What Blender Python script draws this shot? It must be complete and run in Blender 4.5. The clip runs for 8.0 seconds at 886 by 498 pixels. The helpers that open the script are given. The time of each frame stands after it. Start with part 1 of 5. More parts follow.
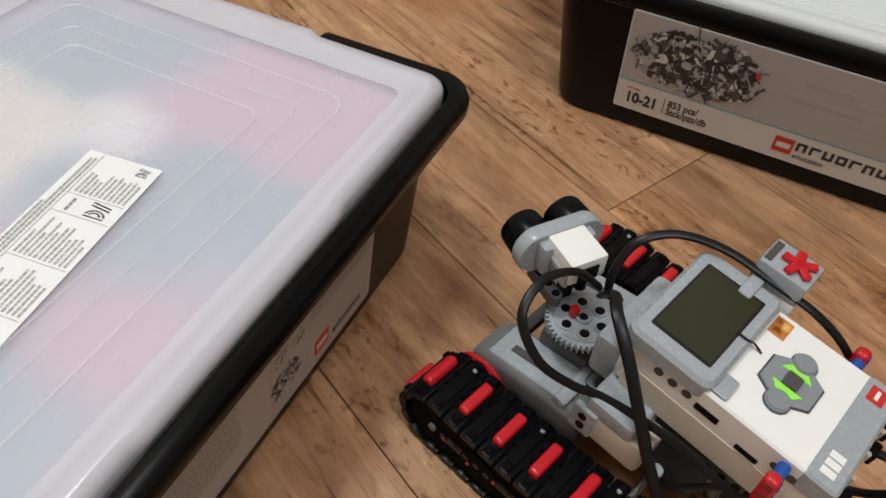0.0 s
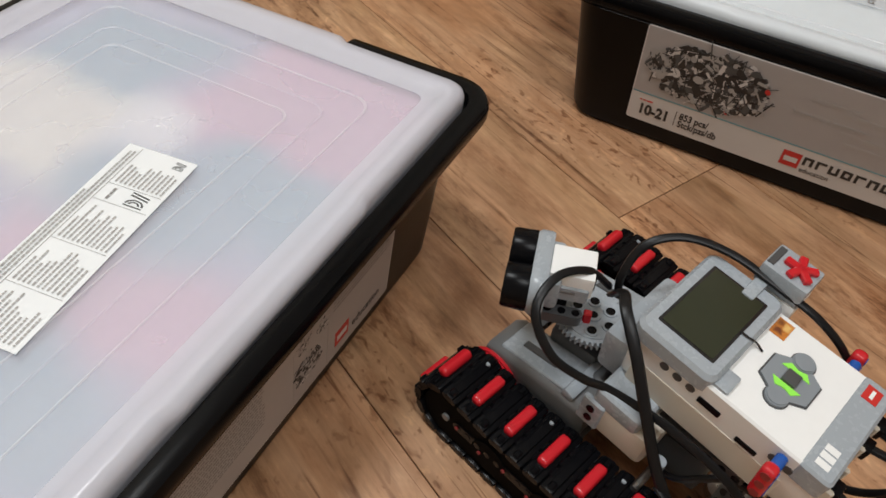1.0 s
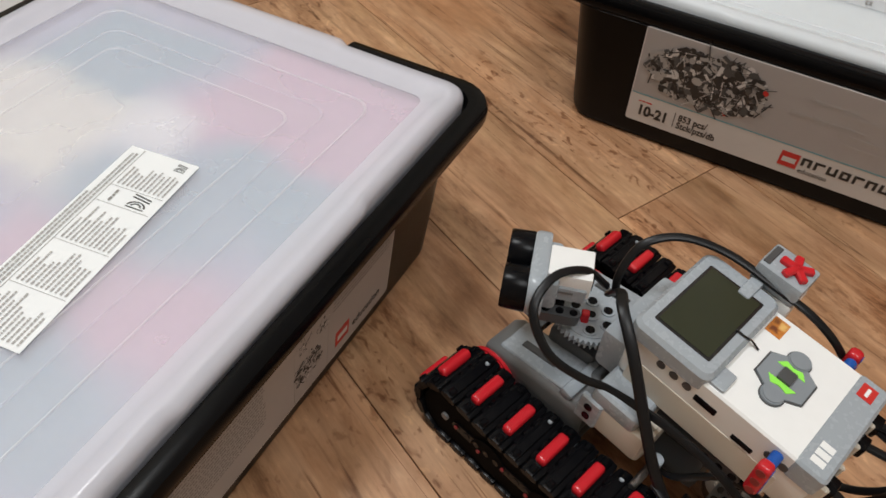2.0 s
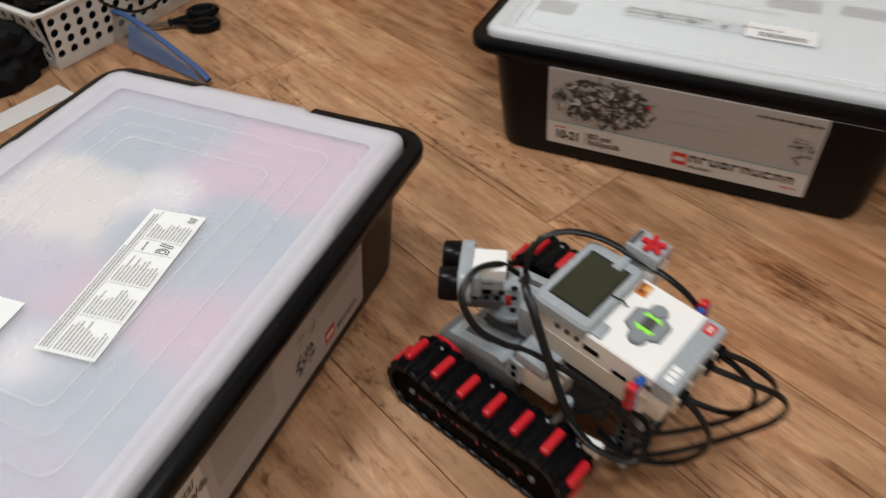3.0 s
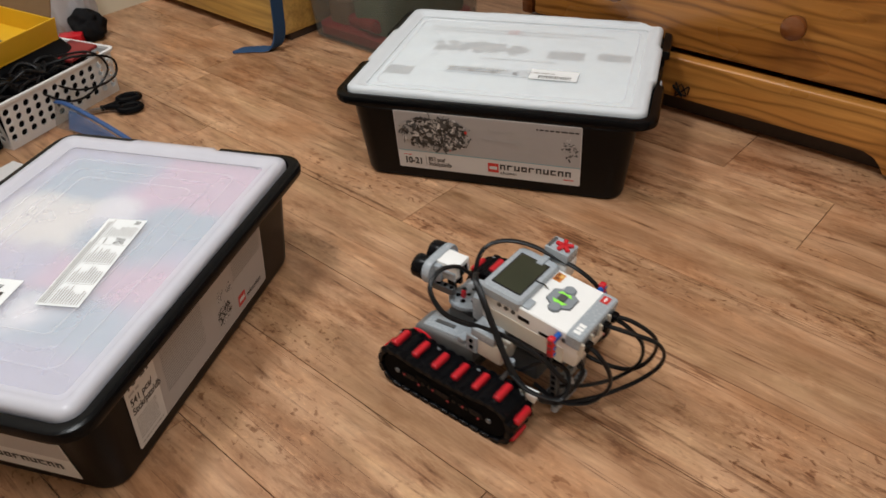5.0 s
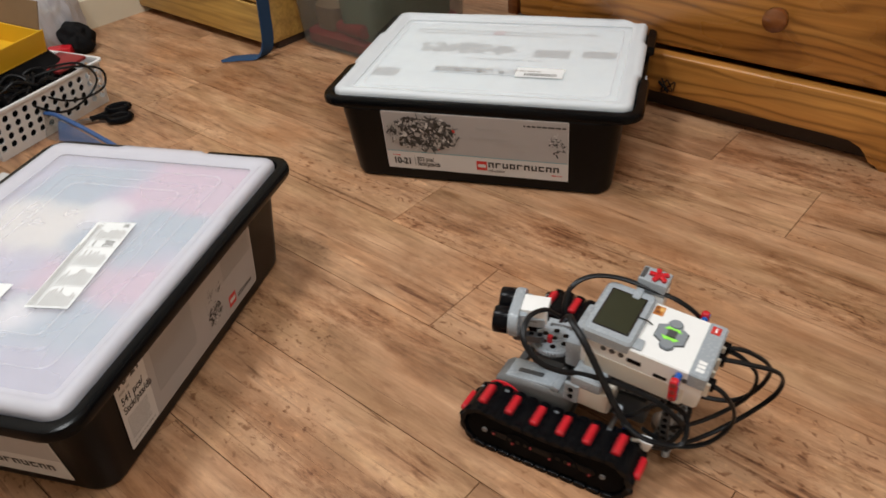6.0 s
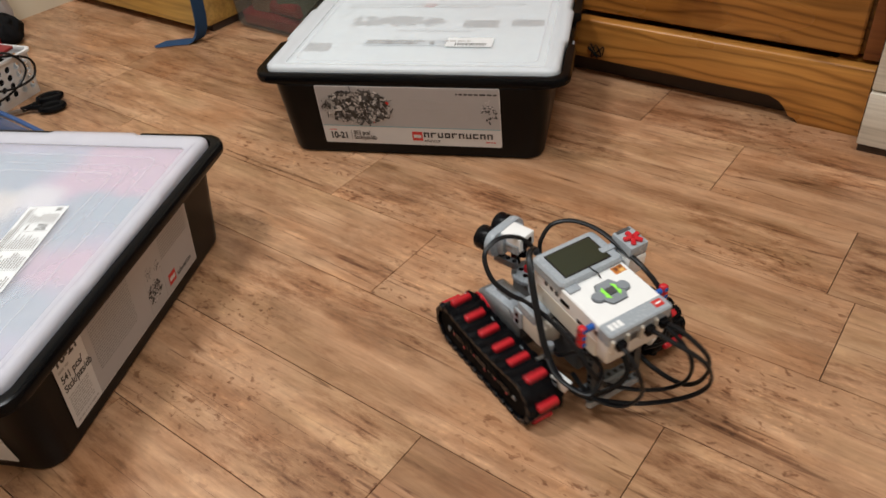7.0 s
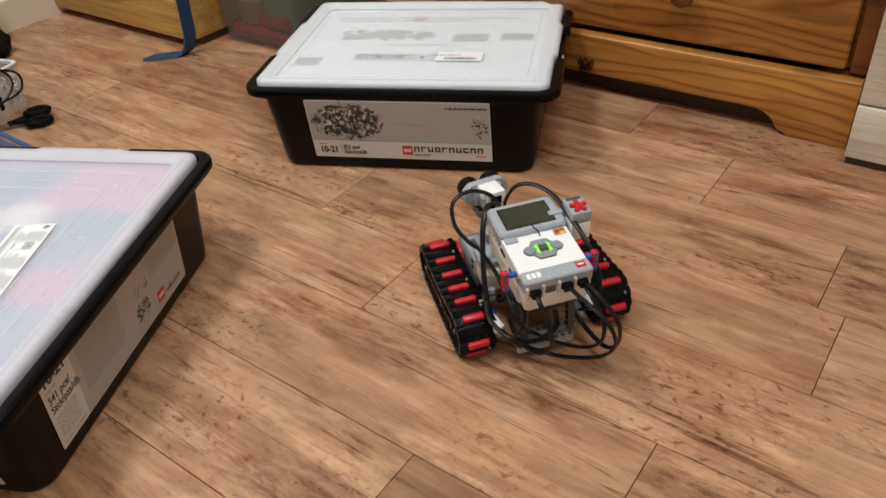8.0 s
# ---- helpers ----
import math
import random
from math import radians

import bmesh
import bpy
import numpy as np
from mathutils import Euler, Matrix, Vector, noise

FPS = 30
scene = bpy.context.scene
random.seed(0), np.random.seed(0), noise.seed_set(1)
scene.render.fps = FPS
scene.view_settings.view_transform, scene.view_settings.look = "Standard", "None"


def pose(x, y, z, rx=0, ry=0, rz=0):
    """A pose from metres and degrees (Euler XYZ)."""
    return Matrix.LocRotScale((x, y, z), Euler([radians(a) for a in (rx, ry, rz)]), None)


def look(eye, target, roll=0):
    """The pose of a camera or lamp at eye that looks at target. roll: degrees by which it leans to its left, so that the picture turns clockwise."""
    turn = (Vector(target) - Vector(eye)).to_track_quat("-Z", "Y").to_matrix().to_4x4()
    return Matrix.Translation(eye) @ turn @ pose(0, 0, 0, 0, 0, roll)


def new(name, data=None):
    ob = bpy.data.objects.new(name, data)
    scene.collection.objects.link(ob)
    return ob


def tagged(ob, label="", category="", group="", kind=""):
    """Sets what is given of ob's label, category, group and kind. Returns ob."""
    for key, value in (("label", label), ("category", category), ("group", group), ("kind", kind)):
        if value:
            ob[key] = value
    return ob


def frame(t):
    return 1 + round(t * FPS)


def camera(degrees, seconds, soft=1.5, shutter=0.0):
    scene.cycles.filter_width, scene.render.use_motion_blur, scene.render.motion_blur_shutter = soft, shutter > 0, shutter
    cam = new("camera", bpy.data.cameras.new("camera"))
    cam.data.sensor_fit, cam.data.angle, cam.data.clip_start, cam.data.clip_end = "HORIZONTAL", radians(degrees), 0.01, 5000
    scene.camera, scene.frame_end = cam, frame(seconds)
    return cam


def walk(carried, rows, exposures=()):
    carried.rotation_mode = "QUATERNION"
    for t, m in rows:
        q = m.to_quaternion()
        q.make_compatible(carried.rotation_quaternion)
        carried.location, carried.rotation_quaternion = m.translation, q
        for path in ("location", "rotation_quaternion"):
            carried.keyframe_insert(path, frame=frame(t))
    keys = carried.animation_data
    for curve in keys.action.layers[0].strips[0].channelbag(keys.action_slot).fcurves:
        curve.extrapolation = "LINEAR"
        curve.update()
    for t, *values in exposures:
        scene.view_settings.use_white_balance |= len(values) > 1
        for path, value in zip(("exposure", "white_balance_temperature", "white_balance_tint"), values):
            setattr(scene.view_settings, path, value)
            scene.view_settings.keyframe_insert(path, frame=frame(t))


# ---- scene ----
cam = camera(60.3, 8.0, soft=1.6, shutter=0.5)
PATH = [
    (0, (0.108, -0.562, 0.424), (-0.468, 0.662, -1.049), 4.0),
    (0.5, (0.111, -0.575, 0.438), (-0.482, 0.646, -1.031), 4.4),
    (1, (0.112, -0.583, 0.434), (-0.493, 0.649, -1.021), 4.9),
    (2.5, (0.125, -0.587, 0.441), (-0.512, 0.641, -1.004), 3.5),
    (3, (0.201, -0.675, 0.519), (-0.449, 0.628, -0.852), -2.6),
    (3.3, (0.255, -0.749, 0.567), (-0.329, 0.571, -0.817), -2.0),
    (3.5, (0.274, -0.805, 0.588), (-0.26, 0.574, -0.759), -0.7),
    (4, (0.332, -0.891, 0.611), (-0.225, 0.573, -0.632), -1.7),
    (4.5, (0.372, -0.913, 0.597), (-0.188, 0.583, -0.607), -2.5),
    (4.7, (0.375, -0.912, 0.607), (-0.164, 0.586, -0.603), -2.8),
    (5.8, (0.391, -0.918, 0.597), (-0.149, 0.605, -0.581), -4.8),
    (6, (0.391, -0.923, 0.592), (-0.136, 0.605, -0.587), -4.7),
    (6.5, (0.417, -0.943, 0.582), (-0.053, 0.583, -0.623), -5.2),
    (6.8, (0.423, -0.944, 0.582), (-0.012, 0.582, -0.637), -5.4),
    (7, (0.424, -0.944, 0.583), (0.002, 0.586, -0.635), -5.6),
    (7.2, (0.43, -0.94, 0.584), (0.002, 0.588, -0.635), -5.9),
    (7.5, (0.424, -0.941, 0.584), (0.013, 0.597, -0.627), -5.6),
    (8, (0.422, -0.937, 0.588), (0.024, 0.611, -0.614), -5.3),
]
walk(cam, [(t, look(eye, target, roll)) for t, eye, target, roll in PATH], [(0.0, -0.30), (3.0, -0.25), (4.5, -0.18), (5.8, -0.11), (8.0, -0.05)])
LAMP = (-0.66, -0.36, 2.30, 26.5)

# ---- light ----
world = bpy.data.worlds.new("world")
scene.world = world
world.use_nodes = True
world.node_tree.nodes["Background"].inputs[0].default_value = (0.9, 0.95, 1.0, 1)
world.node_tree.nodes["Background"].inputs[1].default_value = 0.05


def area_lamp(name, x, y, z, sx, sy, watts, colour):
    data = bpy.data.lights.new(name, "AREA")
    data.shape, data.size, data.size_y, data.energy, data.color = "RECTANGLE", sx, sy, watts, colour
    ob = new(name, data)
    ob.matrix_basis = pose(x, y, z, 0, 0, -24.5)
    return ob


# added fill without a known fixture, brightens the near right of the floor
area_lamp("added_fill_light", 0.72, -0.90, 2.30, 0.90, 0.55, 23.0, (0.965, 0.99, 1.0))
area_lamp("ceiling_lamp_light", LAMP[0], LAMP[1], LAMP[2], 0.50, 0.36, LAMP[3], (0.965, 0.99, 1.0))

# ---- materials ----


def nodes_of(m):
    m.use_nodes = True
    nt = m.node_tree
    return nt, nt.nodes["Principled BSDF"], nt.links


def add_node(nt, kind, **values):
    n = nt.nodes.new(kind)
    for key, v in values.items():
        n.inputs[key.replace("_", " ")].default_value = v
    return n


def plain(name, colour, rough=0.5, metal=0.0, vary=0.12, scale=60.0, bump=0.05, coat=0.0, spec=0.5):
    """A surface with slight mottling, a second finer grain in its gloss, and a fine relief."""
    spread = 0.08 if bump > 0.03 else 0.025
    m = bpy.data.materials.new(name)
    nt, bsdf, links = nodes_of(m)
    tc = nt.nodes.new("ShaderNodeTexCoord")
    n1 = add_node(nt, "ShaderNodeTexNoise", Scale=scale, Detail=4.0, Roughness=0.6)
    n2 = add_node(nt, "ShaderNodeTexNoise", Scale=scale * 7, Detail=2.0)
    links.new(tc.outputs["Object"], n1.inputs["Vector"])
    links.new(tc.outputs["Object"], n2.inputs["Vector"])
    mix = nt.nodes.new("ShaderNodeMix")
    mix.data_type = "RGBA"
    mix.inputs[6].default_value = (*[c * (1 - vary) for c in colour], 1)
    mix.inputs[7].default_value = (*[min(1, c * (1 + vary)) for c in colour], 1)
    links.new(n1.outputs["Fac"], mix.inputs[0])
    links.new(mix.outputs[2], bsdf.inputs["Base Color"])
    mr = add_node(nt, "ShaderNodeMapRange")
    mr.inputs["To Min"].default_value, mr.inputs["To Max"].default_value = max(0.03, rough - spread), min(1, rough + spread)
    links.new(n2.outputs["Fac"], mr.inputs["Value"])
    links.new(mr.outputs[0], bsdf.inputs["Roughness"])
    bsdf.inputs["Metallic"].default_value = metal
    bsdf.inputs["Coat Weight"].default_value = coat
    bsdf.inputs["Specular IOR Level"].default_value = spec
    if bump:
        b = add_node(nt, "ShaderNodeBump", Strength=bump, Distance=0.0006)
        links.new(n2.outputs["Fac"], b.inputs["Height"])
        links.new(b.outputs["Normal"], bsdf.inputs["Normal"])
    return m


def ramp(nt, stops):
    r = nt.nodes.new("ShaderNodeValToRGB")
    e = r.color_ramp.elements
    while len(e) < len(stops):
        e.new(0.5)
    for item, (p, c) in zip(e, stops):
        item.position, item.color = p, (*c, 1)
    return r


def wood(name, dark, mid, light, rough, along=(1.2, 22, 22), streaks=0.55, random_by_object=True, rings=0.0, bump=0.12, fine=(6, 190, 190), cracks=False):
    """Wood with grain along the object's x: broad blotches, long fibres and short dark pores."""
    m = bpy.data.materials.new(name)
    nt, bsdf, links = nodes_of(m)
    tc = nt.nodes.new("ShaderNodeTexCoord")
    src = tc.outputs["Object"]
    if random_by_object:
        info = nt.nodes.new("ShaderNodeObjectInfo")
        mul = nt.nodes.new("ShaderNodeMath")
        mul.operation = "MULTIPLY"
        mul.inputs[1].default_value = 37.0
        links.new(info.outputs["Random"], mul.inputs[0])
        add = nt.nodes.new("ShaderNodeVectorMath")
        add.operation = "ADD"
        links.new(src, add.inputs[0])
        links.new(mul.outputs[0], add.inputs[1])
        src = add.outputs[0]

    def mapped(sc):
        mp = nt.nodes.new("ShaderNodeMapping")
        mp.inputs["Scale"].default_value = sc
        links.new(src, mp.inputs["Vector"])
        return mp.outputs[0]

    broad = add_node(nt, "ShaderNodeTexNoise", Scale=1.0, Detail=5.0, Roughness=0.62, Distortion=0.9 if cracks else 0.6)
    links.new(mapped(along), broad.inputs["Vector"])
    fibre = add_node(nt, "ShaderNodeTexNoise", Scale=1.0, Detail=3.0, Roughness=0.6)
    links.new(mapped(fine), fibre.inputs["Vector"])
    pores = add_node(nt, "ShaderNodeTexNoise", Scale=1.0, Detail=3.0, Roughness=0.55, Distortion=0.3)
    links.new(mapped((fine[0] * 1.6, fine[1] * 0.55, fine[2] * 0.55)), pores.inputs["Vector"])
    blot = add_node(nt, "ShaderNodeTexNoise", Scale=1.0, Detail=2.0)
    links.new(mapped((7, 22, 22) if cracks else (4.5, 9, 9)), blot.inputs["Vector"])
    base = ramp(nt, [(0.30, dark), (0.48, mid), (0.66, light)])
    links.new(broad.outputs["Fac"], base.inputs[0])
    col = base.outputs[0]
    if rings:
        wv = nt.nodes.new("ShaderNodeTexWave")
        wv.wave_type, wv.bands_direction = "BANDS", "Z"
        wv.inputs["Scale"].default_value, wv.inputs["Distortion"].default_value = rings, 19.0
        wv.inputs["Detail"].default_value, wv.inputs["Detail Scale"].default_value = 2.5, 0.8
        links.new(mapped((0.20, 1.0, 1.0)), wv.inputs["Vector"])
        rr = ramp(nt, [(0.0, (0.36, 0.28, 0.22)), (0.16, (0.72, 0.66, 0.60)), (0.42, (0.98, 0.97, 0.96)), (1.0, (1.06, 1.04, 1.02))])
        links.new(wv.outputs["Fac"], rr.inputs[0])
        mm = nt.nodes.new("ShaderNodeMix")
        mm.data_type, mm.blend_type = "RGBA", "MULTIPLY"
        mm.inputs[0].default_value = 0.62 if rings > 12.5 else 0.3
        links.new(col, mm.inputs[6])
        links.new(rr.outputs[0], mm.inputs[7])
        col = mm.outputs[2]
    for tex, stops, amount in ((fibre, [(0.3, (0.72, 0.70, 0.68)), (0.6, (1.06, 1.06, 1.06))], 0.5 if cracks else 0.8),
                               (pores, [(0.30, (0.30, 0.26, 0.23)), (0.41, (1, 1, 1))], streaks),
                               (blot, [(0.32, (0.78, 0.76, 0.74)), (0.62, (1.08, 1.08, 1.08))], 0.6 if cracks else 0.8)):
        rp = ramp(nt, stops)
        links.new(tex.outputs["Fac"], rp.inputs[0])
        mm = nt.nodes.new("ShaderNodeMix")
        mm.data_type, mm.blend_type = "RGBA", "MULTIPLY"
        mm.inputs[0].default_value = amount
        links.new(col, mm.inputs[6])
        links.new(rp.outputs[0], mm.inputs[7])
        col = mm.outputs[2]
    if cracks:
        # long thin cracks along the grain, broken up; pitted areas; pale scuffs
        line = add_node(nt, "ShaderNodeTexNoise", Scale=1.0, Detail=1.5, Roughness=0.5)
        links.new(mapped((1.5, 52, 52)), line.inputs["Vector"])
        gaps = add_node(nt, "ShaderNodeTexNoise", Scale=1.0, Detail=3.0, Roughness=0.7)
        links.new(mapped((9, 30, 30)), gaps.inputs["Vector"])
        fleck = add_node(nt, "ShaderNodeTexNoise", Scale=1.0, Detail=5.0, Roughness=0.74, Distortion=0.12)
        links.new(mapped((18, 66, 66)), fleck.inputs["Vector"])
        area = add_node(nt, "ShaderNodeTexNoise", Scale=1.0, Detail=2.5, Roughness=0.6)
        links.new(mapped((3.2, 9, 9)), area.inputs["Vector"])
        pit = add_node(nt, "ShaderNodeTexNoise", Scale=1.0, Detail=2.0, Roughness=0.6, Distortion=0.4)
        links.new(mapped((75, 130, 130)), pit.inputs["Vector"])
        pitted = add_node(nt, "ShaderNodeTexNoise", Scale=1.0, Detail=2.0, Roughness=0.5)
        links.new(mapped((4.1, 7, 7)), pitted.inputs["Vector"])
        scuff = add_node(nt, "ShaderNodeTexNoise", Scale=1.0, Detail=4.0, Roughness=0.7, Distortion=0.2)
        links.new(mapped((10, 25, 25)), scuff.inputs["Vector"])
        for tex, stops, where, lo, hi, most in (
                (line, [(0.468, (1, 1, 1)), (0.480, (0.38, 0.29, 0.24)), (0.494, (1, 1, 1))], gaps, 0.46, 0.56, 1.0),
                (fleck, [(0.34, (0.42, 0.32, 0.26)), (0.45, (0.80, 0.73, 0.68)), (0.56, (1.03, 1.03, 1.02))], area, 0.46, 0.60, 1.0),
                (pit, [(0.31, (0.50, 0.40, 0.34)), (0.42, (1, 1, 1)), (0.60, (1, 1, 1)), (0.72, (1.24, 1.25, 1.22))], pitted, 0.47, 0.58, 1.0),
                (scuff, [(0.34, (0.78, 0.71, 0.66)), (0.46, (0.98, 0.97, 0.96)), (0.55, (1.0, 1.0, 1.0)), (0.68, (1.22, 1.23, 1.21))], None, 0, 0, 0.9)):
            rp = ramp(nt, stops)
            links.new(tex.outputs["Fac"], rp.inputs[0])
            mm = nt.nodes.new("ShaderNodeMix")
            mm.data_type, mm.blend_type = "RGBA", "MULTIPLY"
            mm.inputs[0].default_value = most
            if where:
                mr = add_node(nt, "ShaderNodeMapRange")
                for key, v in (("From Min", lo), ("From Max", hi), ("To Min", 0.08), ("To Max", most)):
                    mr.inputs[key].default_value = v
                links.new(where.outputs["Fac"], mr.inputs["Value"])
                links.new(mr.outputs[0], mm.inputs[0])
            links.new(col, mm.inputs[6])
            links.new(rp.outputs[0], mm.inputs[7])
            col = mm.outputs[2]
    if cracks:
        patch = add_node(nt, "ShaderNodeTexNoise", Scale=1.0, Detail=3.0, Roughness=0.6)
        links.new(mapped((5, 11, 11)), patch.inputs["Vector"])
        hue = ramp(nt, [(0.36, (0.97, 0.88, 0.80)), (0.50, (1, 1, 1)), (0.64, (0.96, 0.99, 0.95))])
        links.new(patch.outputs["Fac"], hue.inputs[0])
        mm = nt.nodes.new("ShaderNodeMix")
        mm.data_type, mm.blend_type = "RGBA", "MULTIPLY"
        mm.inputs[0].default_value = 0.9
        links.new(col, mm.inputs[6])
        links.new(hue.outputs[0], mm.inputs[7])
        col = mm.outputs[2]
        tone = ramp(nt, [(0.0, (0.76, 0.71, 0.68)), (0.35, (0.93, 0.91, 0.89)), (0.6, (1, 1, 1)), (1.0, (1.12, 1.13, 1.14))])
        links.new(info.outputs["Random"], tone.inputs[0])
        mm = nt.nodes.new("ShaderNodeMix")
        mm.data_type, mm.blend_type = "RGBA", "MULTIPLY"
        mm.inputs[0].default_value = 0.9
        links.new(col, mm.inputs[6])
        links.new(tone.outputs[0], mm.inputs[7])
        col = mm.outputs[2]
    links.new(col, bsdf.inputs["Base Color"])
    mr = add_node(nt, "ShaderNodeMapRange")
    mr.inputs["To Min"].default_value, mr.inputs["To Max"].default_value = rough - 0.1, rough + 0.12
    links.new(blot.outputs["Fac"], mr.inputs["Value"])
    links.new(mr.outputs[0], bsdf.inputs["Roughness"])
    b = add_node(nt, "ShaderNodeBump", Strength=bump, Distance=0.0008)
    links.new(fibre.outputs["Fac"], b.inputs["Height"])
    links.new(b.outputs["Normal"], bsdf.inputs["Normal"])
    return m


def frosted(name, tint, cover, rough=0.38):
    """Translucent milky plastic: part of the light goes straight through, the rest meets the white body."""
    m = bpy.data.materials.new(name)
    nt, bsdf, links = nodes_of(m)
    bsdf.inputs["Base Color"].default_value = (*tint, 1)
    bsdf.inputs["Roughness"].default_value = rough
    tr = nt.nodes.new("ShaderNodeBsdfTransparent")
    mx = nt.nodes.new("ShaderNodeMixShader")
    tc = nt.nodes.new("ShaderNodeTexCoord")
    n = add_node(nt, "ShaderNodeTexNoise", Scale=14.0, Detail=4.0)
    links.new(tc.outputs["Object"], n.inputs["Vector"])
    mr = add_node(nt, "ShaderNodeMapRange")
    mr.inputs["To Min"].default_value, mr.inputs["To Max"].default_value = cover - 0.05, cover + 0.05
    links.new(n.outputs["Fac"], mr.inputs["Value"])
    links.new(mr.outputs[0], mx.inputs[0])
    links.new(tr.outputs[0], mx.inputs[1])
    links.new(bsdf.outputs[0], mx.inputs[2])
    links.new(mx.outputs[0], nt.nodes["Material Output"].inputs["Surface"])
    n2 = add_node(nt, "ShaderNodeTexNoise", Scale=260.0, Detail=2.0)
    links.new(tc.outputs["Object"], n2.inputs["Vector"])
    b = add_node(nt, "ShaderNodeBump", Strength=0.12, Distance=0.0006)
    links.new(n2.outputs["Fac"], b.inputs["Height"])
    links.new(b.outputs["Normal"], bsdf.inputs["Normal"])
    return m


def glow(name, colour, strength):
    m = bpy.data.materials.new(name)
    nt, bsdf, links = nodes_of(m)
    bsdf.inputs["Base Color"].default_value = (*colour, 1)
    bsdf.inputs["Emission Color"].default_value = (*colour, 1)
    bsdf.inputs["Emission Strength"].default_value = strength
    return m


def patches(name, ground, areas, scale=16.0, soft=0.022):
    """Soft-bordered areas of colour on a ground. areas: middle x, y, half sizes, colour."""
    m = bpy.data.materials.new(name)
    nt, bsdf, links = nodes_of(m)
    tc = nt.nodes.new("ShaderNodeTexCoord")
    n = add_node(nt, "ShaderNodeTexNoise", Scale=scale, Detail=2.5, Roughness=0.5)
    links.new(tc.outputs["Object"], n.inputs["Vector"])
    wobble = nt.nodes.new("ShaderNodeVectorMath")
    wobble.operation = "MULTIPLY_ADD"
    links.new(n.outputs["Color"], wobble.inputs[0])
    wobble.inputs[1].default_value = (2.05 * soft, 2.05 * soft, 0)
    links.new(tc.outputs["Object"], wobble.inputs[2])
    tint = ramp(nt, [(0.35, tuple(c * 0.90 for c in ground)), (0.65, tuple(min(1, c * 1.10) for c in ground))])
    links.new(n.outputs["Fac"], tint.inputs[0])
    col = tint.outputs[0]
    for cx, cy, hx, hy, colour in areas:
        mp = nt.nodes.new("ShaderNodeMapping")
        mp.vector_type = "TEXTURE"
        mp.inputs["Location"].default_value = (cx + 1.023 * soft, cy + 1.023 * soft, 0)
        mp.inputs["Scale"].default_value = (hx, hy, 1)
        links.new(wobble.outputs[0], mp.inputs["Vector"])
        sep = nt.nodes.new("ShaderNodeSeparateXYZ")
        links.new(mp.outputs[0], sep.inputs[0])
        fac = None
        for axis, h in (("X", hx), ("Y", hy)):
            ab = nt.nodes.new("ShaderNodeMath")
            ab.operation = "ABSOLUTE"
            links.new(sep.outputs[axis], ab.inputs[0])
            mr = add_node(nt, "ShaderNodeMapRange")
            mr.interpolation_type = "SMOOTHSTEP"
            for key, v in (("From Min", 1 - 0.64 * soft / h), ("From Max", 1 + soft / h), ("To Min", 1.0), ("To Max", 0.0)):
                mr.inputs[key].default_value = v
            links.new(ab.outputs[0], mr.inputs["Value"])
            if fac is None:
                fac = mr.outputs[0]
            else:
                mu = nt.nodes.new("ShaderNodeMath")
                mu.operation = "MULTIPLY"
                links.new(fac, mu.inputs[0])
                links.new(mr.outputs[0], mu.inputs[1])
                fac = mu.outputs[0]
        mx = nt.nodes.new("ShaderNodeMix")
        mx.data_type = "RGBA"
        mx.inputs[7].default_value = (*colour, 1)
        links.new(fac, mx.inputs[0])
        links.new(col, mx.inputs[6])
        col = mx.outputs[2]
    links.new(col, bsdf.inputs["Base Color"])
    bsdf.inputs["Roughness"].default_value = 0.7
    return m


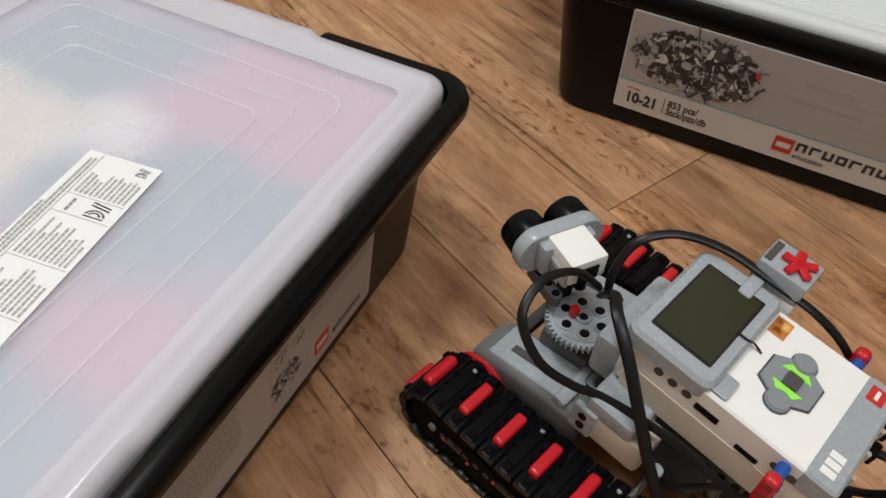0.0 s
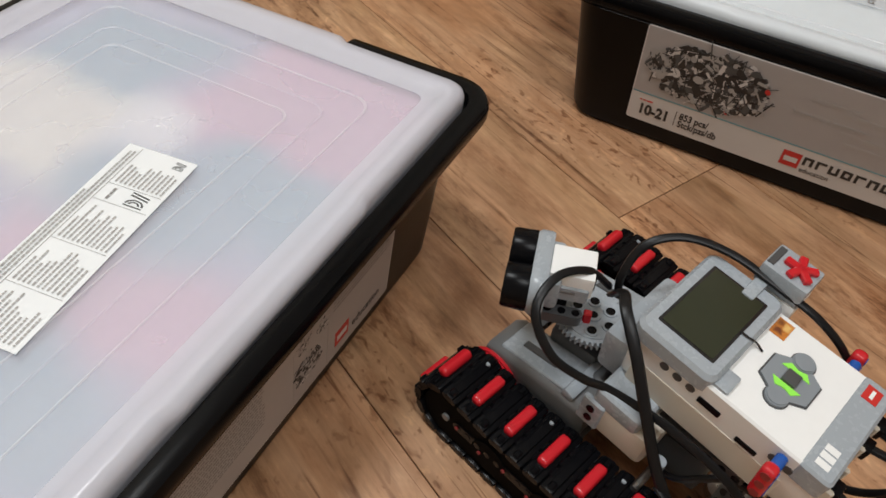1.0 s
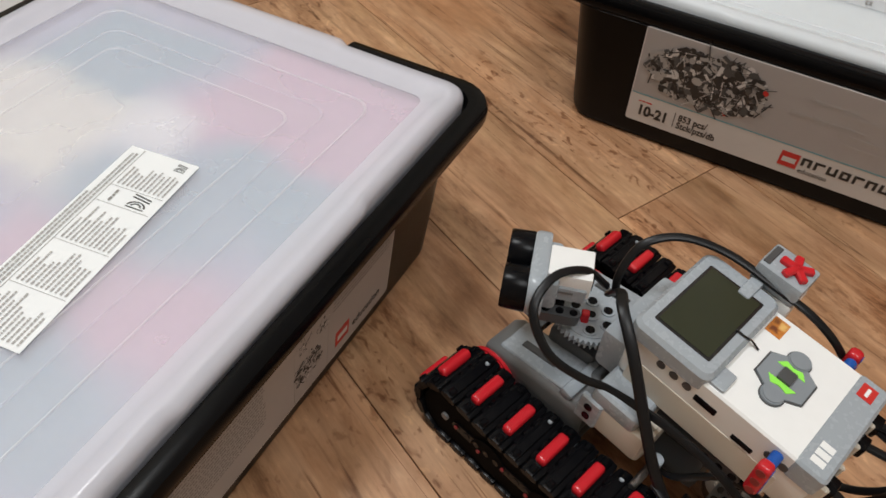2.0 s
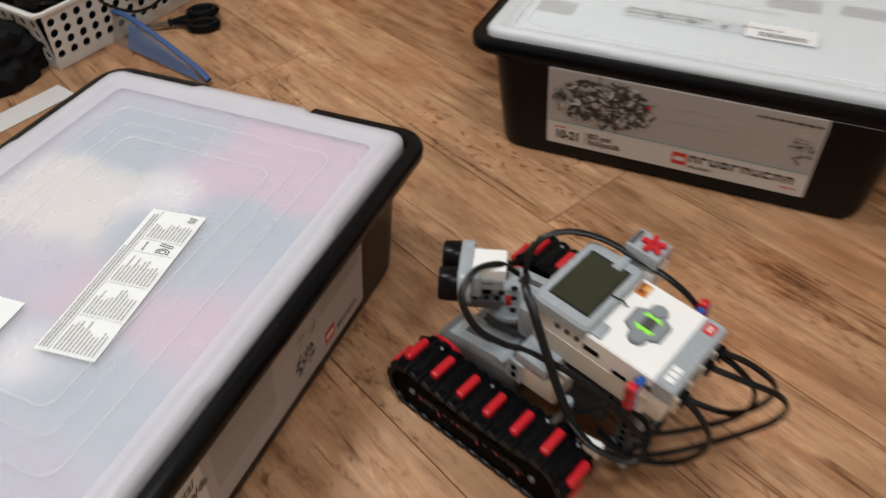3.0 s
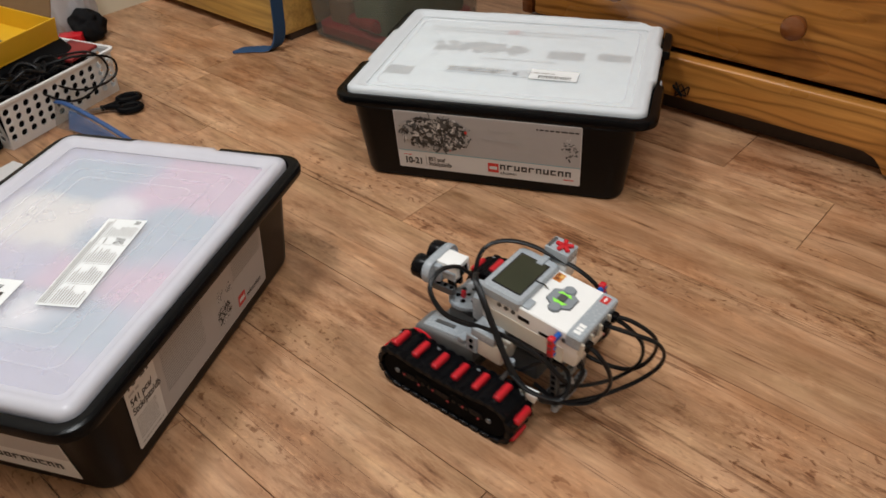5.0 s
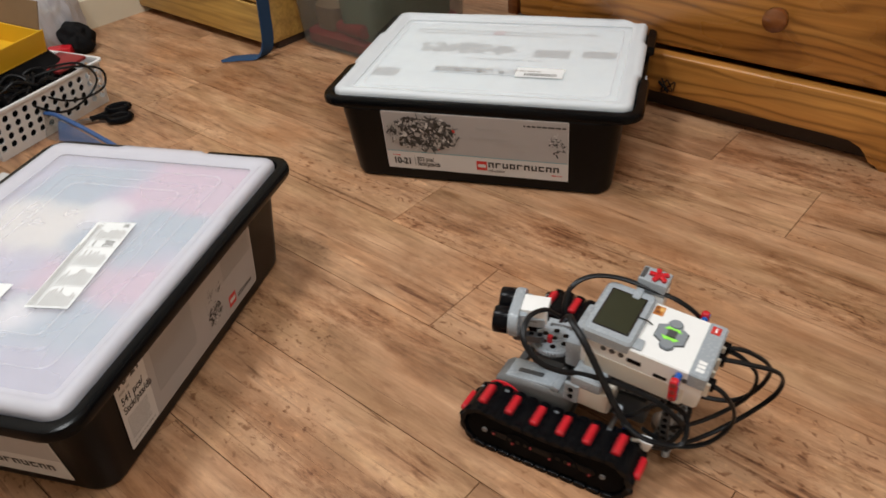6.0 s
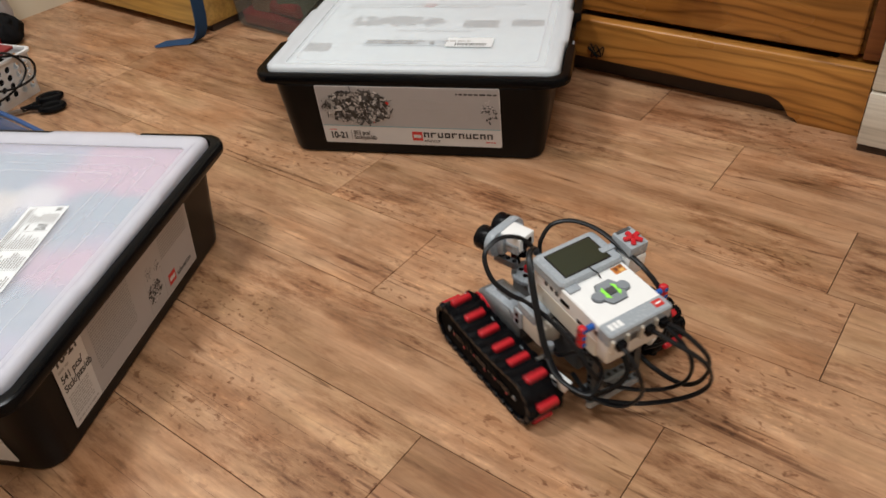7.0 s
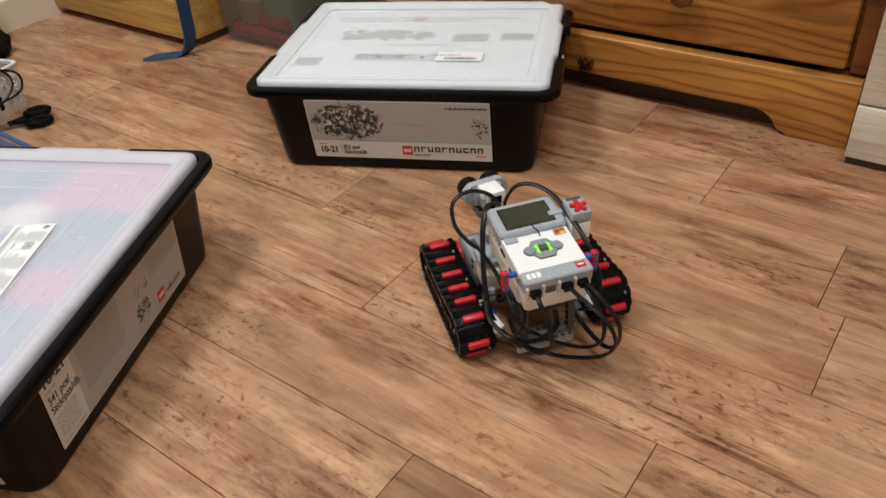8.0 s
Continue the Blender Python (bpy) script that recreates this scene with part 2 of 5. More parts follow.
PINK, LILAC, GREY_BLUE = (0.74, 0.50, 0.63), (0.58, 0.54, 0.67), (0.36, 0.52, 0.61)
M = {
    "floor": wood("vinyl_oak", (0.360, 0.193, 0.103), (0.474, 0.267, 0.149), (0.592, 0.358, 0.214), 0.33, along=(5.0, 30, 30), streaks=0.28, fine=(9, 230, 230), cracks=True),
    "joint": plain("joint", (0.085, 0.050, 0.030), 0.8),
    "pine": wood("varnished_pine", (0.24, 0.088, 0.016), (0.40, 0.165, 0.034), (0.52, 0.245, 0.058), 0.28, along=(0.8, 9, 9), streaks=0.15, rings=15.0, bump=0.03, fine=(3, 120, 120)),
    "pale_pine": wood("pale_varnished_pine", (0.42, 0.24, 0.05), (0.55, 0.34, 0.09), (0.62, 0.41, 0.13), 0.35, along=(0.8, 9, 9), streaks=0.12, rings=12.0, bump=0.03, fine=(3, 120, 120)),
    "knob": wood("red_brown_knob", (0.10, 0.030, 0.009), (0.16, 0.050, 0.014), (0.22, 0.075, 0.020), 0.20, bump=0.02),
    "white_wood": wood("whitewashed_wood", (0.55, 0.49, 0.40), (0.66, 0.60, 0.50), (0.72, 0.67, 0.58), 0.45, streaks=0.1, bump=0.05),
    "wall": plain("wall_paper", (0.70, 0.66, 0.58), 0.8, scale=8, vary=0.05),
    "baseboard": plain("cream_paint", (0.74, 0.68, 0.54), 0.45, scale=10, vary=0.05),
    "ceiling": plain("ceiling_white", (0.8, 0.78, 0.74), 0.9, vary=0.04),
    "bin": plain("black_polypropylene", (0.0065, 0.0055, 0.005), 0.34, vary=0.2, scale=40, bump=0.02, spec=0.11),
    "rim": plain("black_polypropylene_smooth", (0.0035, 0.0035, 0.004), 0.22, vary=0.2, scale=30, bump=0.0, spec=0.11),
    "lid_a": frosted("milky_lid", (0.85, 0.84, 0.93), 0.30, 0.24),
    "lid_edge": frosted("milky_lid_thick", (0.84, 0.84, 0.93), 0.58, 0.20),
    "lid_ridge": frosted("milky_lid_ridge", (0.86, 0.86, 0.92), 0.40, 0.2),
    "lid_edge_b": frosted("milky_lid_thick_bright", (0.88, 0.93, 0.98), 0.70),
    "lid_b": frosted("milky_lid_bright", (0.90, 0.95, 0.99), 0.30),
    # soft borders put the milky lid's blur into the contents' colour
    "tray_a": patches("blurred_pink_and_grey_parts", (0.53, 0.54, 0.68), [
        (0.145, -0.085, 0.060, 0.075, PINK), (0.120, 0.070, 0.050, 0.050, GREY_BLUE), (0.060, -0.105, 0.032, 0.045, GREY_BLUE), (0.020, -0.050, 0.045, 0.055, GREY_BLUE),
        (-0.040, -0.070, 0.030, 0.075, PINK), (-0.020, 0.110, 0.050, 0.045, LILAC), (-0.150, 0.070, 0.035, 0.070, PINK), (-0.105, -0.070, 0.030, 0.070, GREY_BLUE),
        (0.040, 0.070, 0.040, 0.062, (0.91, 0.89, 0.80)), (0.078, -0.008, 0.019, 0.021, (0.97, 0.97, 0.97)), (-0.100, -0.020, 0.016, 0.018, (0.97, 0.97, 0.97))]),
    "tray_b": plain("white_leaflet", (0.90, 0.94, 0.96), 0.6, vary=0.03),
    "paper": plain("label_paper", (0.64, 0.63, 0.63), 0.34, vary=0.03, bump=0.02),
    "label_grey": plain("label_grey", (0.42, 0.405, 0.41), 0.34, vary=0.04, bump=0.02),
    "label_dim": plain("label_grey_print", (0.40, 0.39, 0.385), 0.45, vary=0.05, bump=0),
    "sticker": plain("sticker_paper", (0.90, 0.93, 0.95), 0.40, vary=0.02, bump=0.01),
    "label_print": plain("label_grey_lines", (0.27, 0.26, 0.255), 0.45, vary=0.05, bump=0),
    "label_mid": plain("label_faint_print", (0.42, 0.405, 0.40), 0.45, vary=0.05, bump=0),
    "ink": plain("black_ink", (0.03, 0.028, 0.028), 0.5, bump=0),
    "cyan": plain("cyan_line", (0.16, 0.36, 0.42), 0.5, bump=0),
    "red": plain("red_abs", (0.58, 0.016, 0.026), 0.24, vary=0.06, scale=90, bump=0.02),
    "dark_red": plain("dark_red_case", (0.26, 0.018, 0.02), 0.45, vary=0.08),
    "red_print": plain("red_print", (0.58, 0.03, 0.025), 0.4, bump=0),
    "blue": plain("blue_abs", (0.012, 0.09, 0.40), 0.25, vary=0.06, bump=0.02),
    "blue_dull": plain("dull_blue_plastic", (0.03, 0.085, 0.24), 0.4, vary=0.08, bump=0.02),
    "white": plain("white_abs", (0.90, 0.91, 0.91), 0.24, vary=0.03, scale=90, bump=0.015),
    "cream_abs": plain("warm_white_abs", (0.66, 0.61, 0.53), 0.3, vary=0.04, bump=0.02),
    "grey": plain("light_bluish_grey_abs", (0.36, 0.40, 0.44), 0.27, vary=0.02, scale=40, bump=0.0),
    "button_grey": plain("button_bluish_grey", (0.25, 0.28, 0.31), 0.35, vary=0.03, scale=60, bump=0.0),
    "mid_grey": plain("mid_bluish_grey_abs", (0.17, 0.175, 0.18), 0.3, vary=0.04, bump=0.0),
    "dark_grey": plain("dark_bluish_grey_abs", (0.075, 0.078, 0.082), 0.32, vary=0.05, bump=0.0),
    "black": plain("black_abs", (0.004, 0.004, 0.005), 0.26, vary=0.15, scale=90, bump=0.01, spec=0.12),
    "matte_black": plain("matte_black_abs", (0.004, 0.004, 0.0045), 0.7, vary=0.15, bump=0.02, spec=0.04),
    "rubber": plain("black_cable_rubber", (0.007, 0.007, 0.008), 0.36, vary=0.15, bump=0.03, spec=0.25),
    "lcd": plain("lcd_glass", (0.034, 0.038, 0.022), 0.12, vary=0.12, scale=18, bump=0, spec=0.2),
    "lcd_frame": plain("lcd_black_frame", (0.01, 0.01, 0.012), 0.15, bump=0),
    "green": glow("green_lamp", (0.26, 0.72, 0.08), 0.32),
    "orange": patches("orange_foil", (0.58, 0.20, 0.03), [(0.0225, 0.006, 0.0016, 0.0022, (0.16, 0.04, 0.01)), (0.0275, 0.003, 0.0020, 0.0016, (0.80, 0.50, 0.16)), (0.0280, 0.0075, 0.0018, 0.0012, (0.20, 0.06, 0.01))], 420.0, 0.0016),
    "yellow": plain("yellow_card", (0.70, 0.40, 0.012), 0.5, vary=0.06, scale=20),
    "basket": plain("white_basket_plastic", (0.78, 0.78, 0.78), 0.38, vary=0.04, scale=20, bump=0.03),
    "blue_clear": frosted("blue_translucent", (0.10, 0.22, 0.50), 0.45, 0.2),
    "clear": frosted("clear_plastic", (0.20, 0.21, 0.20), 0.24, 0.15),
    "strap": plain("blue_webbing", (0.012, 0.050, 0.125), 0.75, vary=0.25, scale=300, bump=0.3),
    "cloth_black": plain("black_cloth", (0.009, 0.009, 0.010), 0.8, vary=0.3, scale=80, bump=0.4, spec=0.12),
    "bag": frosted("plastic_bag", (0.60, 0.60, 0.66), 0.6, 0.3),
    "cardboard": plain("brown_cardboard", (0.20, 0.125, 0.065), 0.8, vary=0.12, scale=30),
    "moss": plain("dull_green_cloth", (0.10, 0.13, 0.075), 0.8, vary=0.25, scale=40, bump=0.2),
    # dark brown that stands for the shade under furniture
    "shadow_dark": plain("under_furniture_shade", (0.05, 0.03, 0.02), 0.7),
    "steel": plain("brushed_steel", (0.5, 0.5, 0.5), 0.3, metal=1.0),
}

# ---- mesh helpers ----


def part(name, bm, material, parent=None, label="", smooth=True, at=None):
    """Links a bmesh as one mesh object, under a thing or a part."""
    me = bpy.data.meshes.new(name)
    bmesh.ops.recalc_face_normals(bm, faces=bm.faces[:])
    bm.to_mesh(me)
    bm.free()
    for mm in material if isinstance(material, (list, tuple)) else (material,):
        me.materials.append(mm)
    if smooth:
        me.shade_smooth()
        me.set_sharp_from_angle(angle=radians(35))
    ob = new(name, me)
    if parent is not None:
        ob.parent = parent
    if at is not None:
        ob.matrix_basis = at
    if label:
        ob["label"] = label
    return ob


def again(ob, m, parent=None):
    """The same mesh once more, as a piece of its own."""
    o = ob.copy()
    scene.collection.objects.link(o)
    if parent is not None:
        o.parent = parent
    o.matrix_basis = m
    return o


def empty(name, m, label, category, group=""):
    ob = new(name)
    ob.matrix_basis = m
    ob.empty_display_size = 0.02
    return tagged(ob, label, category, group)


def block(bm, sx, sy, sz, m=None, bevel=0.0, seg=2, mat=0):
    """A bevelled block centred on m."""
    r = bmesh.ops.create_cube(bm, size=1.0, matrix=(m or Matrix()) @ Matrix.Diagonal((sx, sy, sz, 1)))
    faces = {f for v in r["verts"] for f in v.link_faces}
    for f in faces:
        f.material_index = mat
    if bevel:
        edges = list({e for v in r["verts"] for e in v.link_edges})
        bmesh.ops.bevel(bm, geom=edges, offset=bevel, segments=seg, affect="EDGES", profile=0.6, clamp_overlap=True)
    return bm


def rod(bm, r1, r2, h, m=None, seg=24, bevel=0.0, mat=0):
    """A round rod along z, centred on m."""
    out = bmesh.ops.create_cone(bm, cap_ends=True, segments=seg, radius1=r1, radius2=r2, depth=h, matrix=m or Matrix())
    for f in {f for v in out["verts"] for f in v.link_faces}:
        f.material_index = mat
    if bevel:
        es = [e for e in {e for v in out["verts"] for e in v.link_edges} if any(len(f.verts) > 4 for f in e.link_faces)]
        bmesh.ops.bevel(bm, geom=es, offset=bevel, segments=2, affect="EDGES", clamp_overlap=True)
    return bm


def ring_pts(hx, hy, r, z, n=6):
    """A rounded rectangle at height z."""
    out = []
    for cx, cy, a0 in ((hx - r, hy - r, 0), (-hx + r, hy - r, 90), (-hx + r, -hy + r, 180), (hx - r, -hy + r, 270)):
        for k in range(n + 1):
            a = radians(a0 + 90 * k / n)
            out.append((cx + r * math.cos(a), cy + r * math.sin(a), z))
    return out


def loft(bm, rings, bottom=True, top=True, m=None, mat=0):
    """Skins rings of the same number of points."""
    rows = [[bm.verts.new((m or Matrix()) @ Vector(p)) for p in ring] for ring in rings]
    n = len(rows[0])
    made = []
    for a, b in zip(rows, rows[1:]):
        for k in range(n):
            made.append(bm.faces.new((a[k], a[(k + 1) % n], b[(k + 1) % n], b[k])))
    if bottom:
        made.append(bm.faces.new(rows[0][::-1]))
    if top:
        made.append(bm.faces.new(rows[-1]))
    for f in made:
        f.material_index = mat
    return bm


def smooth_line(pts, per=8):
    """A smooth curve through the points."""
    pts = [Vector(p) for p in pts]
    ext = [2 * pts[0] - pts[1], *pts, 2 * pts[-1] - pts[-2]]
    out = []
    for k in range(1, len(ext) - 2):
        a, b, c, d = ext[k - 1:k + 3]
        for j in range(per):
            t = j / per
            out.append(0.5 * (2 * b + (c - a) * t + (2 * a - 5 * b + 4 * c - d) * t * t + (3 * b - a - 3 * c + d) * t ** 3))
    return out + [pts[-1]]


def tube(bm, pts, rx, ry=None, seg=8, per=8, mat=0):
    """A round or flat cable through the points."""
    line = smooth_line(pts, per)
    ry = ry or rx
    up = Vector((0, 0, 1))
    rings = []
    side = None
    for k, p in enumerate(line):
        d = (line[min(k + 1, len(line) - 1)] - line[max(k - 1, 0)]).normalized()
        if side is None:
            side = d.cross(up if abs(d.z) < 0.9 else Vector((1, 0, 0))).normalized()
        side = (side - d * side.dot(d)).normalized()
        n = side.cross(d)
        rings.append([p + side * (rx * math.cos(2 * math.pi * j / seg)) + n * (ry * math.sin(2 * math.pi * j / seg)) for j in range(seg)])
    return loft(bm, rings, mat=mat)


def prism(bm, outline, h, m=None, mat=0):
    """An outline in xy, raised by h along z."""
    return loft(bm, [[(x, y, 0) for x, y in outline], [(x, y, h) for x, y in outline]], m=m, mat=mat)


def plate(bm, x0, y0, x1, y1, z, h, m=None, mat=0):
    return prism(bm, [(x0, y0), (x1, y0), (x1, y1), (x0, y1)], h, (m or Matrix()) @ pose(0, 0, z), mat)


def lettering(name, text, size, material, parent, m, bold=0.0, squeeze=1.0):
    """Printed words, with the built-in font, as a thin mesh."""
    cu = bpy.data.curves.new(name, "FONT")
    cu.body, cu.size, cu.extrude, cu.offset = text, size, 0.00012, bold
    tmp = new("temporary_text", cu)
    bpy.context.view_layer.update()
    me = bpy.data.meshes.new_from_object(tmp.evaluated_get(bpy.context.evaluated_depsgraph_get()))
    bpy.data.objects.remove(tmp)
    bpy.data.curves.remove(cu)
    me.materials.clear()
    me.materials.append(material)
    me.transform(Matrix.Diagonal((squeeze, 1, 1, 1)))
    ob = new(name, me)
    ob.parent = parent
    ob.matrix_basis = m
    return ob


ROOM = -24.5


def room(u, v, z=0.0, turn=0.0):
    """A pose in the room's own directions: u along the planks, v towards the chest."""
    a = radians(ROOM)
    return pose(u * math.cos(a) - v * math.sin(a), u * math.sin(a) + v * math.cos(a), z, 0, 0, ROOM + turn)


# ---- the room ----
U0, U1, V0, V1, CEIL = -1.092, 2.3, -2.5, 0.90, 2.35
floor = part("floor", block(bmesh.new(), U1 - U0 + 0.3, V1 - V0 + 0.3, 0.04), M["joint"], at=room((U0 + U1) / 2, (V0 + V1) / 2, -0.0245))
tagged(floor, "brown oak-look plank floor with dark joints", "floor", kind="structure")


def wall(name, u, v, su, sv):
    w = part(name, block(bmesh.new(), su, sv, CEIL), M["wall"], at=room(u, v, CEIL / 2))
    return tagged(w, "plain pale papered room wall", "wall", kind="structure")


# north, south and east walls are unseen, added to close in bounced light
wall("wall_north", (U0 + U1) / 2, V1 + 0.05, U1 - U0 + 0.2, 0.1)
wall("wall_south", (U0 + U1) / 2, V0 - 0.05, U1 - U0 + 0.2, 0.1)
wall("wall_west", U0 - 0.05, (V0 + V1) / 2, 0.1, V1 - V0)
wall("wall_east", U1 + 0.05, (V0 + V1) / 2, 0.1, V1 - V0)
# unseen too, its height assumed; throws lamp light back down
ceiling = part("ceiling", block(bmesh.new(), U1 - U0 + 0.2, V1 - V0 + 0.2, 0.1), M["ceiling"], at=room((U0 + U1) / 2, (V0 + V1) / 2, CEIL + 0.05))
tagged(ceiling, "plain white unseen ceiling, added for bounced light", "ceiling", kind="structure")
bm = loft(bmesh.new(), [[(0, -1, 0), (0.012, -1, 0), (0.012, 1, 0), (0, 1, 0)], [(0, -1, 0.066), (0.012, -1, 0.066), (0.012, 1, 0.066), (0, 1, 0.066)],
                        [(0, -1, 0.072), (0.006, -1, 0.072), (0.006, 1, 0.072), (0, 1, 0.072)]])
bm.transform(Matrix.Diagonal((1, (V1 - V0) / 2, 1, 1)))
tagged(part("baseboard", bm, M["baseboard"], at=room(U0, (V0 + V1) / 2, 0)), "cream painted baseboard along the wall", "baseboard", kind="structure")

# ---- storage boxes ----
LX, LY = 0.209, 0.1575


def face_pose(side, z, inset=0.0):
    """A pose on the sloping outside of a bin: x to the right, y up the face, z out of it."""
    if side == "front":
        lean = math.degrees(math.atan2(0.011, 0.112))
        return pose(0, inset - (0.1645 + 0.011 * z / 0.112) - 0.0004, z, 90 + lean, 0, 0)
    lean = math.degrees(math.atan2(0.0113, 0.112))
    return pose(-(0.1917 + 0.0113 * z / 0.112) - 0.0006, 0, z, 0, 0, -90) @ pose(0, 0, 0, 90 + lean, 0, 0)


def notched(hx, hy, r, z, cut):
    """A rounded rectangle whose short sides step in over the hand-holds."""
    pts = ring_pts(hx, hy, r, z)
    q = len(pts) // 4
    inner = min(hx, 0.2130) if cut else hx
    low = z - (0.006 if cut and z > 0.125 else 0)
    left = [(-hx, 0.060, z), (-inner, 0.053, low), (-inner, -0.053, low), (-hx, -0.060, z)]
    right = [(hx, -0.060, z), (inner, -0.053, low), (inner, 0.053, low), (hx, 0.060, z)]
    return pts[:2 * q] + left + pts[2 * q:] + right


def lid_ring(hx, hy, r, z, out=0.0):
    """A rounded rectangle that swells by out over the hand-holds and, half as much, along the long sides."""
    p = ring_pts(hx, hy, r, z)
    q = len(p) // 4
    h = out * 0.5
    back = [(0.082, hy, z), (0.074, hy + h, z), (-0.074, hy + h, z), (-0.082, hy, z)]
    left = [(-hx, 0.064, z), (-hx - out, 0.056, z), (-hx - out, -0.056, z), (-hx, -0.064, z)]
    front = [(-0.082, -hy, z), (-0.074, -hy - h, z), (0.074, -hy - h, z), (0.082, -hy, z)]
    right = [(hx, -0.064, z), (hx + out, -0.056, z), (hx + out, 0.056, z), (hx, 0.064, z)]
    return p[:q] + back + p[q:2 * q] + left + p[2 * q:3 * q] + front + p[3 * q:] + right


def storage_box(m, label, lid_mat, edge_mat, lid_label, seed, ridges, inset):
    rnd = random.Random(seed)
    box = empty("storage_box", m, label, "storage box", "storage boxes on the floor")
    b = bmesh.new()
    i = inset
    loft(b, [ring_pts(0.184, 0.156 - i, 0.020, 0.0), ring_pts(0.190, 0.162 - i, 0.023, 0.002), ring_pts(0.1925, 0.1645 - i, 0.025, 0.008), ring_pts(0.2038, 0.1763 - i, 0.030, 0.121),
             ring_pts(0.1998, 0.1723 - i, 0.028, 0.121), ring_pts(0.186, 0.161 - i, 0.026, 0.012), ring_pts(0.176, 0.152 - i, 0.022, 0.008)])
    body = part("bin_body", b, M["bin"], box)
    b = bmesh.new()
    prof = ((0.2042, 0.1767 - i, 0.030, 0.1175, 0), (0.2245, 0.1775, 0.028, 0.1185, 1), (0.2285, 0.1790, 0.029, 0.1205, 1), (0.2290, 0.1795, 0.029, 0.1275, 1), (0.2275, 0.1780, 0.028, 0.1312, 1),
            (0.2225, 0.1745, 0.026, 0.1330, 1), (0.2165, 0.1665, 0.020, 0.1320, 0), (0.2155, 0.1650, 0.018, 0.123, 0), (0.1998, 0.1723 - i, 0.028, 0.1195, 0), (0.2042, 0.1767 - i, 0.030, 0.1175, 0))
    loft(b, [notched(*q) for q in prof], bottom=False, top=False)
    part("rim", b, M["rim"], box, "glossy black rim with rounded corners")
    b = bmesh.new()
    loft(b, [lid_ring(0.2130, 0.1625, 0.016, 0.124), lid_ring(0.2135, 0.1630, 0.016, 0.1330, 0.004), lid_ring(0.2125, 0.1620, 0.015, 0.1362, 0.005), lid_ring(0.2098, 0.1593, 0.013, 0.1387, 0.005),
             lid_ring(0.2060, 0.1555, 0.012, 0.1395, 0.004), lid_ring(0.2020, 0.1515, 0.011, 0.1387, 0.003), lid_ring(0.1982, 0.1477, 0.010, 0.1366, 0.002), lid_ring(0.1955, 0.1450, 0.009, 0.1348, 0.001), lid_ring(0.1905, 0.139, 0.008, 0.1336),
             lid_ring(0.1905, 0.139, 0.008, 0.1325), lid_ring(0.1965, 0.1450, 0.009, 0.1335, 0.001), lid_ring(0.2060, 0.1555, 0.012, 0.1375, 0.004), lid_ring(0.2105, 0.160, 0.014, 0.124)], bottom=False, top=False)
    lid = part("lid_frame", b, edge_mat, box, lid_label)
    b = bmesh.new()
    loft(b, [lid_ring(0.1905, 0.139, 0.008, 0.1322), lid_ring(0.1905, 0.139, 0.008, 0.1334)])
    part("lid_panel", b, lid_mat, lid)
    for k, inset in enumerate(ridges):
        b = bmesh.new()
        r = max(0.006, 0.016 - inset * 0.1)
        h = [ring_pts(0.1905 - inset - d, 0.139 - inset - d, r, z) for d, z in ((0, 0.13345), (0.0005, 0.1340), (0.0012, 0.1340), (0.0018, 0.13345))]
        loft(b, h, bottom=False, top=False)
        part("lid_ridge", b, lid_mat if k == 1 else M["lid_ridge"], lid)
    for sx in (-1, 1):
        la = part("latch", block(bmesh.new(), 0.0090, 0.104, 0.0130, pose(sx * 0.2185, 0, 0.1160), 0.003, 2), M["rim"], box, "black carrying latch")
        part("latch_tip", block(bmesh.new(), 0.0040, 0.016, 0.0060, pose(sx * 0.2225, -0.030, 0.1190), 0.0012, 2), M["grey"], la)
    return box, body, rnd


def bars(parent, m, rows, material, rnd, z=0.0007):
    """Unreadable print: a bar a word. rows: x, y, length, height."""
    b = bmesh.new()
    for x, y, length, h in rows:
        end = x + length
        while x < end - h:
            w = min(end - x, h * rnd.uniform(1.0, 4.0))
            plate(b, x, y, x + w, y + h, z, 0.0001)
            x += w + h * 0.7
    return tagged(part("print_line", b, material, parent, smooth=False, at=m), kind="stuff")


def logo(parent, x, y, s):
    """The red square mark and the dark letter-like shapes beside it."""
    b = bmesh.new()
    plate(b, x, y, x + s, y + s, 0.0007, 0.0001)
    part("red_mark", b, M["red_print"], parent, smooth=False)
    b = bmesh.new()
    plate(b, x + s * 0.14, y + s * 0.32, x + s * 0.86, y + s * 0.66, 0.0009, 0.0001)
    part("mark_bar", b, M["paper"], parent, smooth=False)


def angular_mark(parent, x, y, w, h, count):
    """A row of angular dark letter-like shapes."""
    b = bmesh.new()
    step = w / count
    t = h * 0.28
    for k in range(count):
        x0, x1 = x + k * step, x + (k + 0.78) * step
        plate(b, x0, y, x0 + t, y + h, 0.0007, 0.0001)
        if k % 3 != 1:
            plate(b, x1 - t, y, x1, y + h, 0.0007, 0.0001)
        if k % 4 != 2:
            plate(b, x0 + t, y + h - t, x1 - (t if k % 3 != 1 else 0), y + h, 0.0007, 0.0001)
        if k % 4 in (2, 3):
            plate(b, x0 + t, y, x1 - (t if k % 3 != 1 else 0), y + t, 0.0007, 0.0001)
    tagged(part("angular_mark", b, M["ink"], parent, smooth=False), kind="stuff")


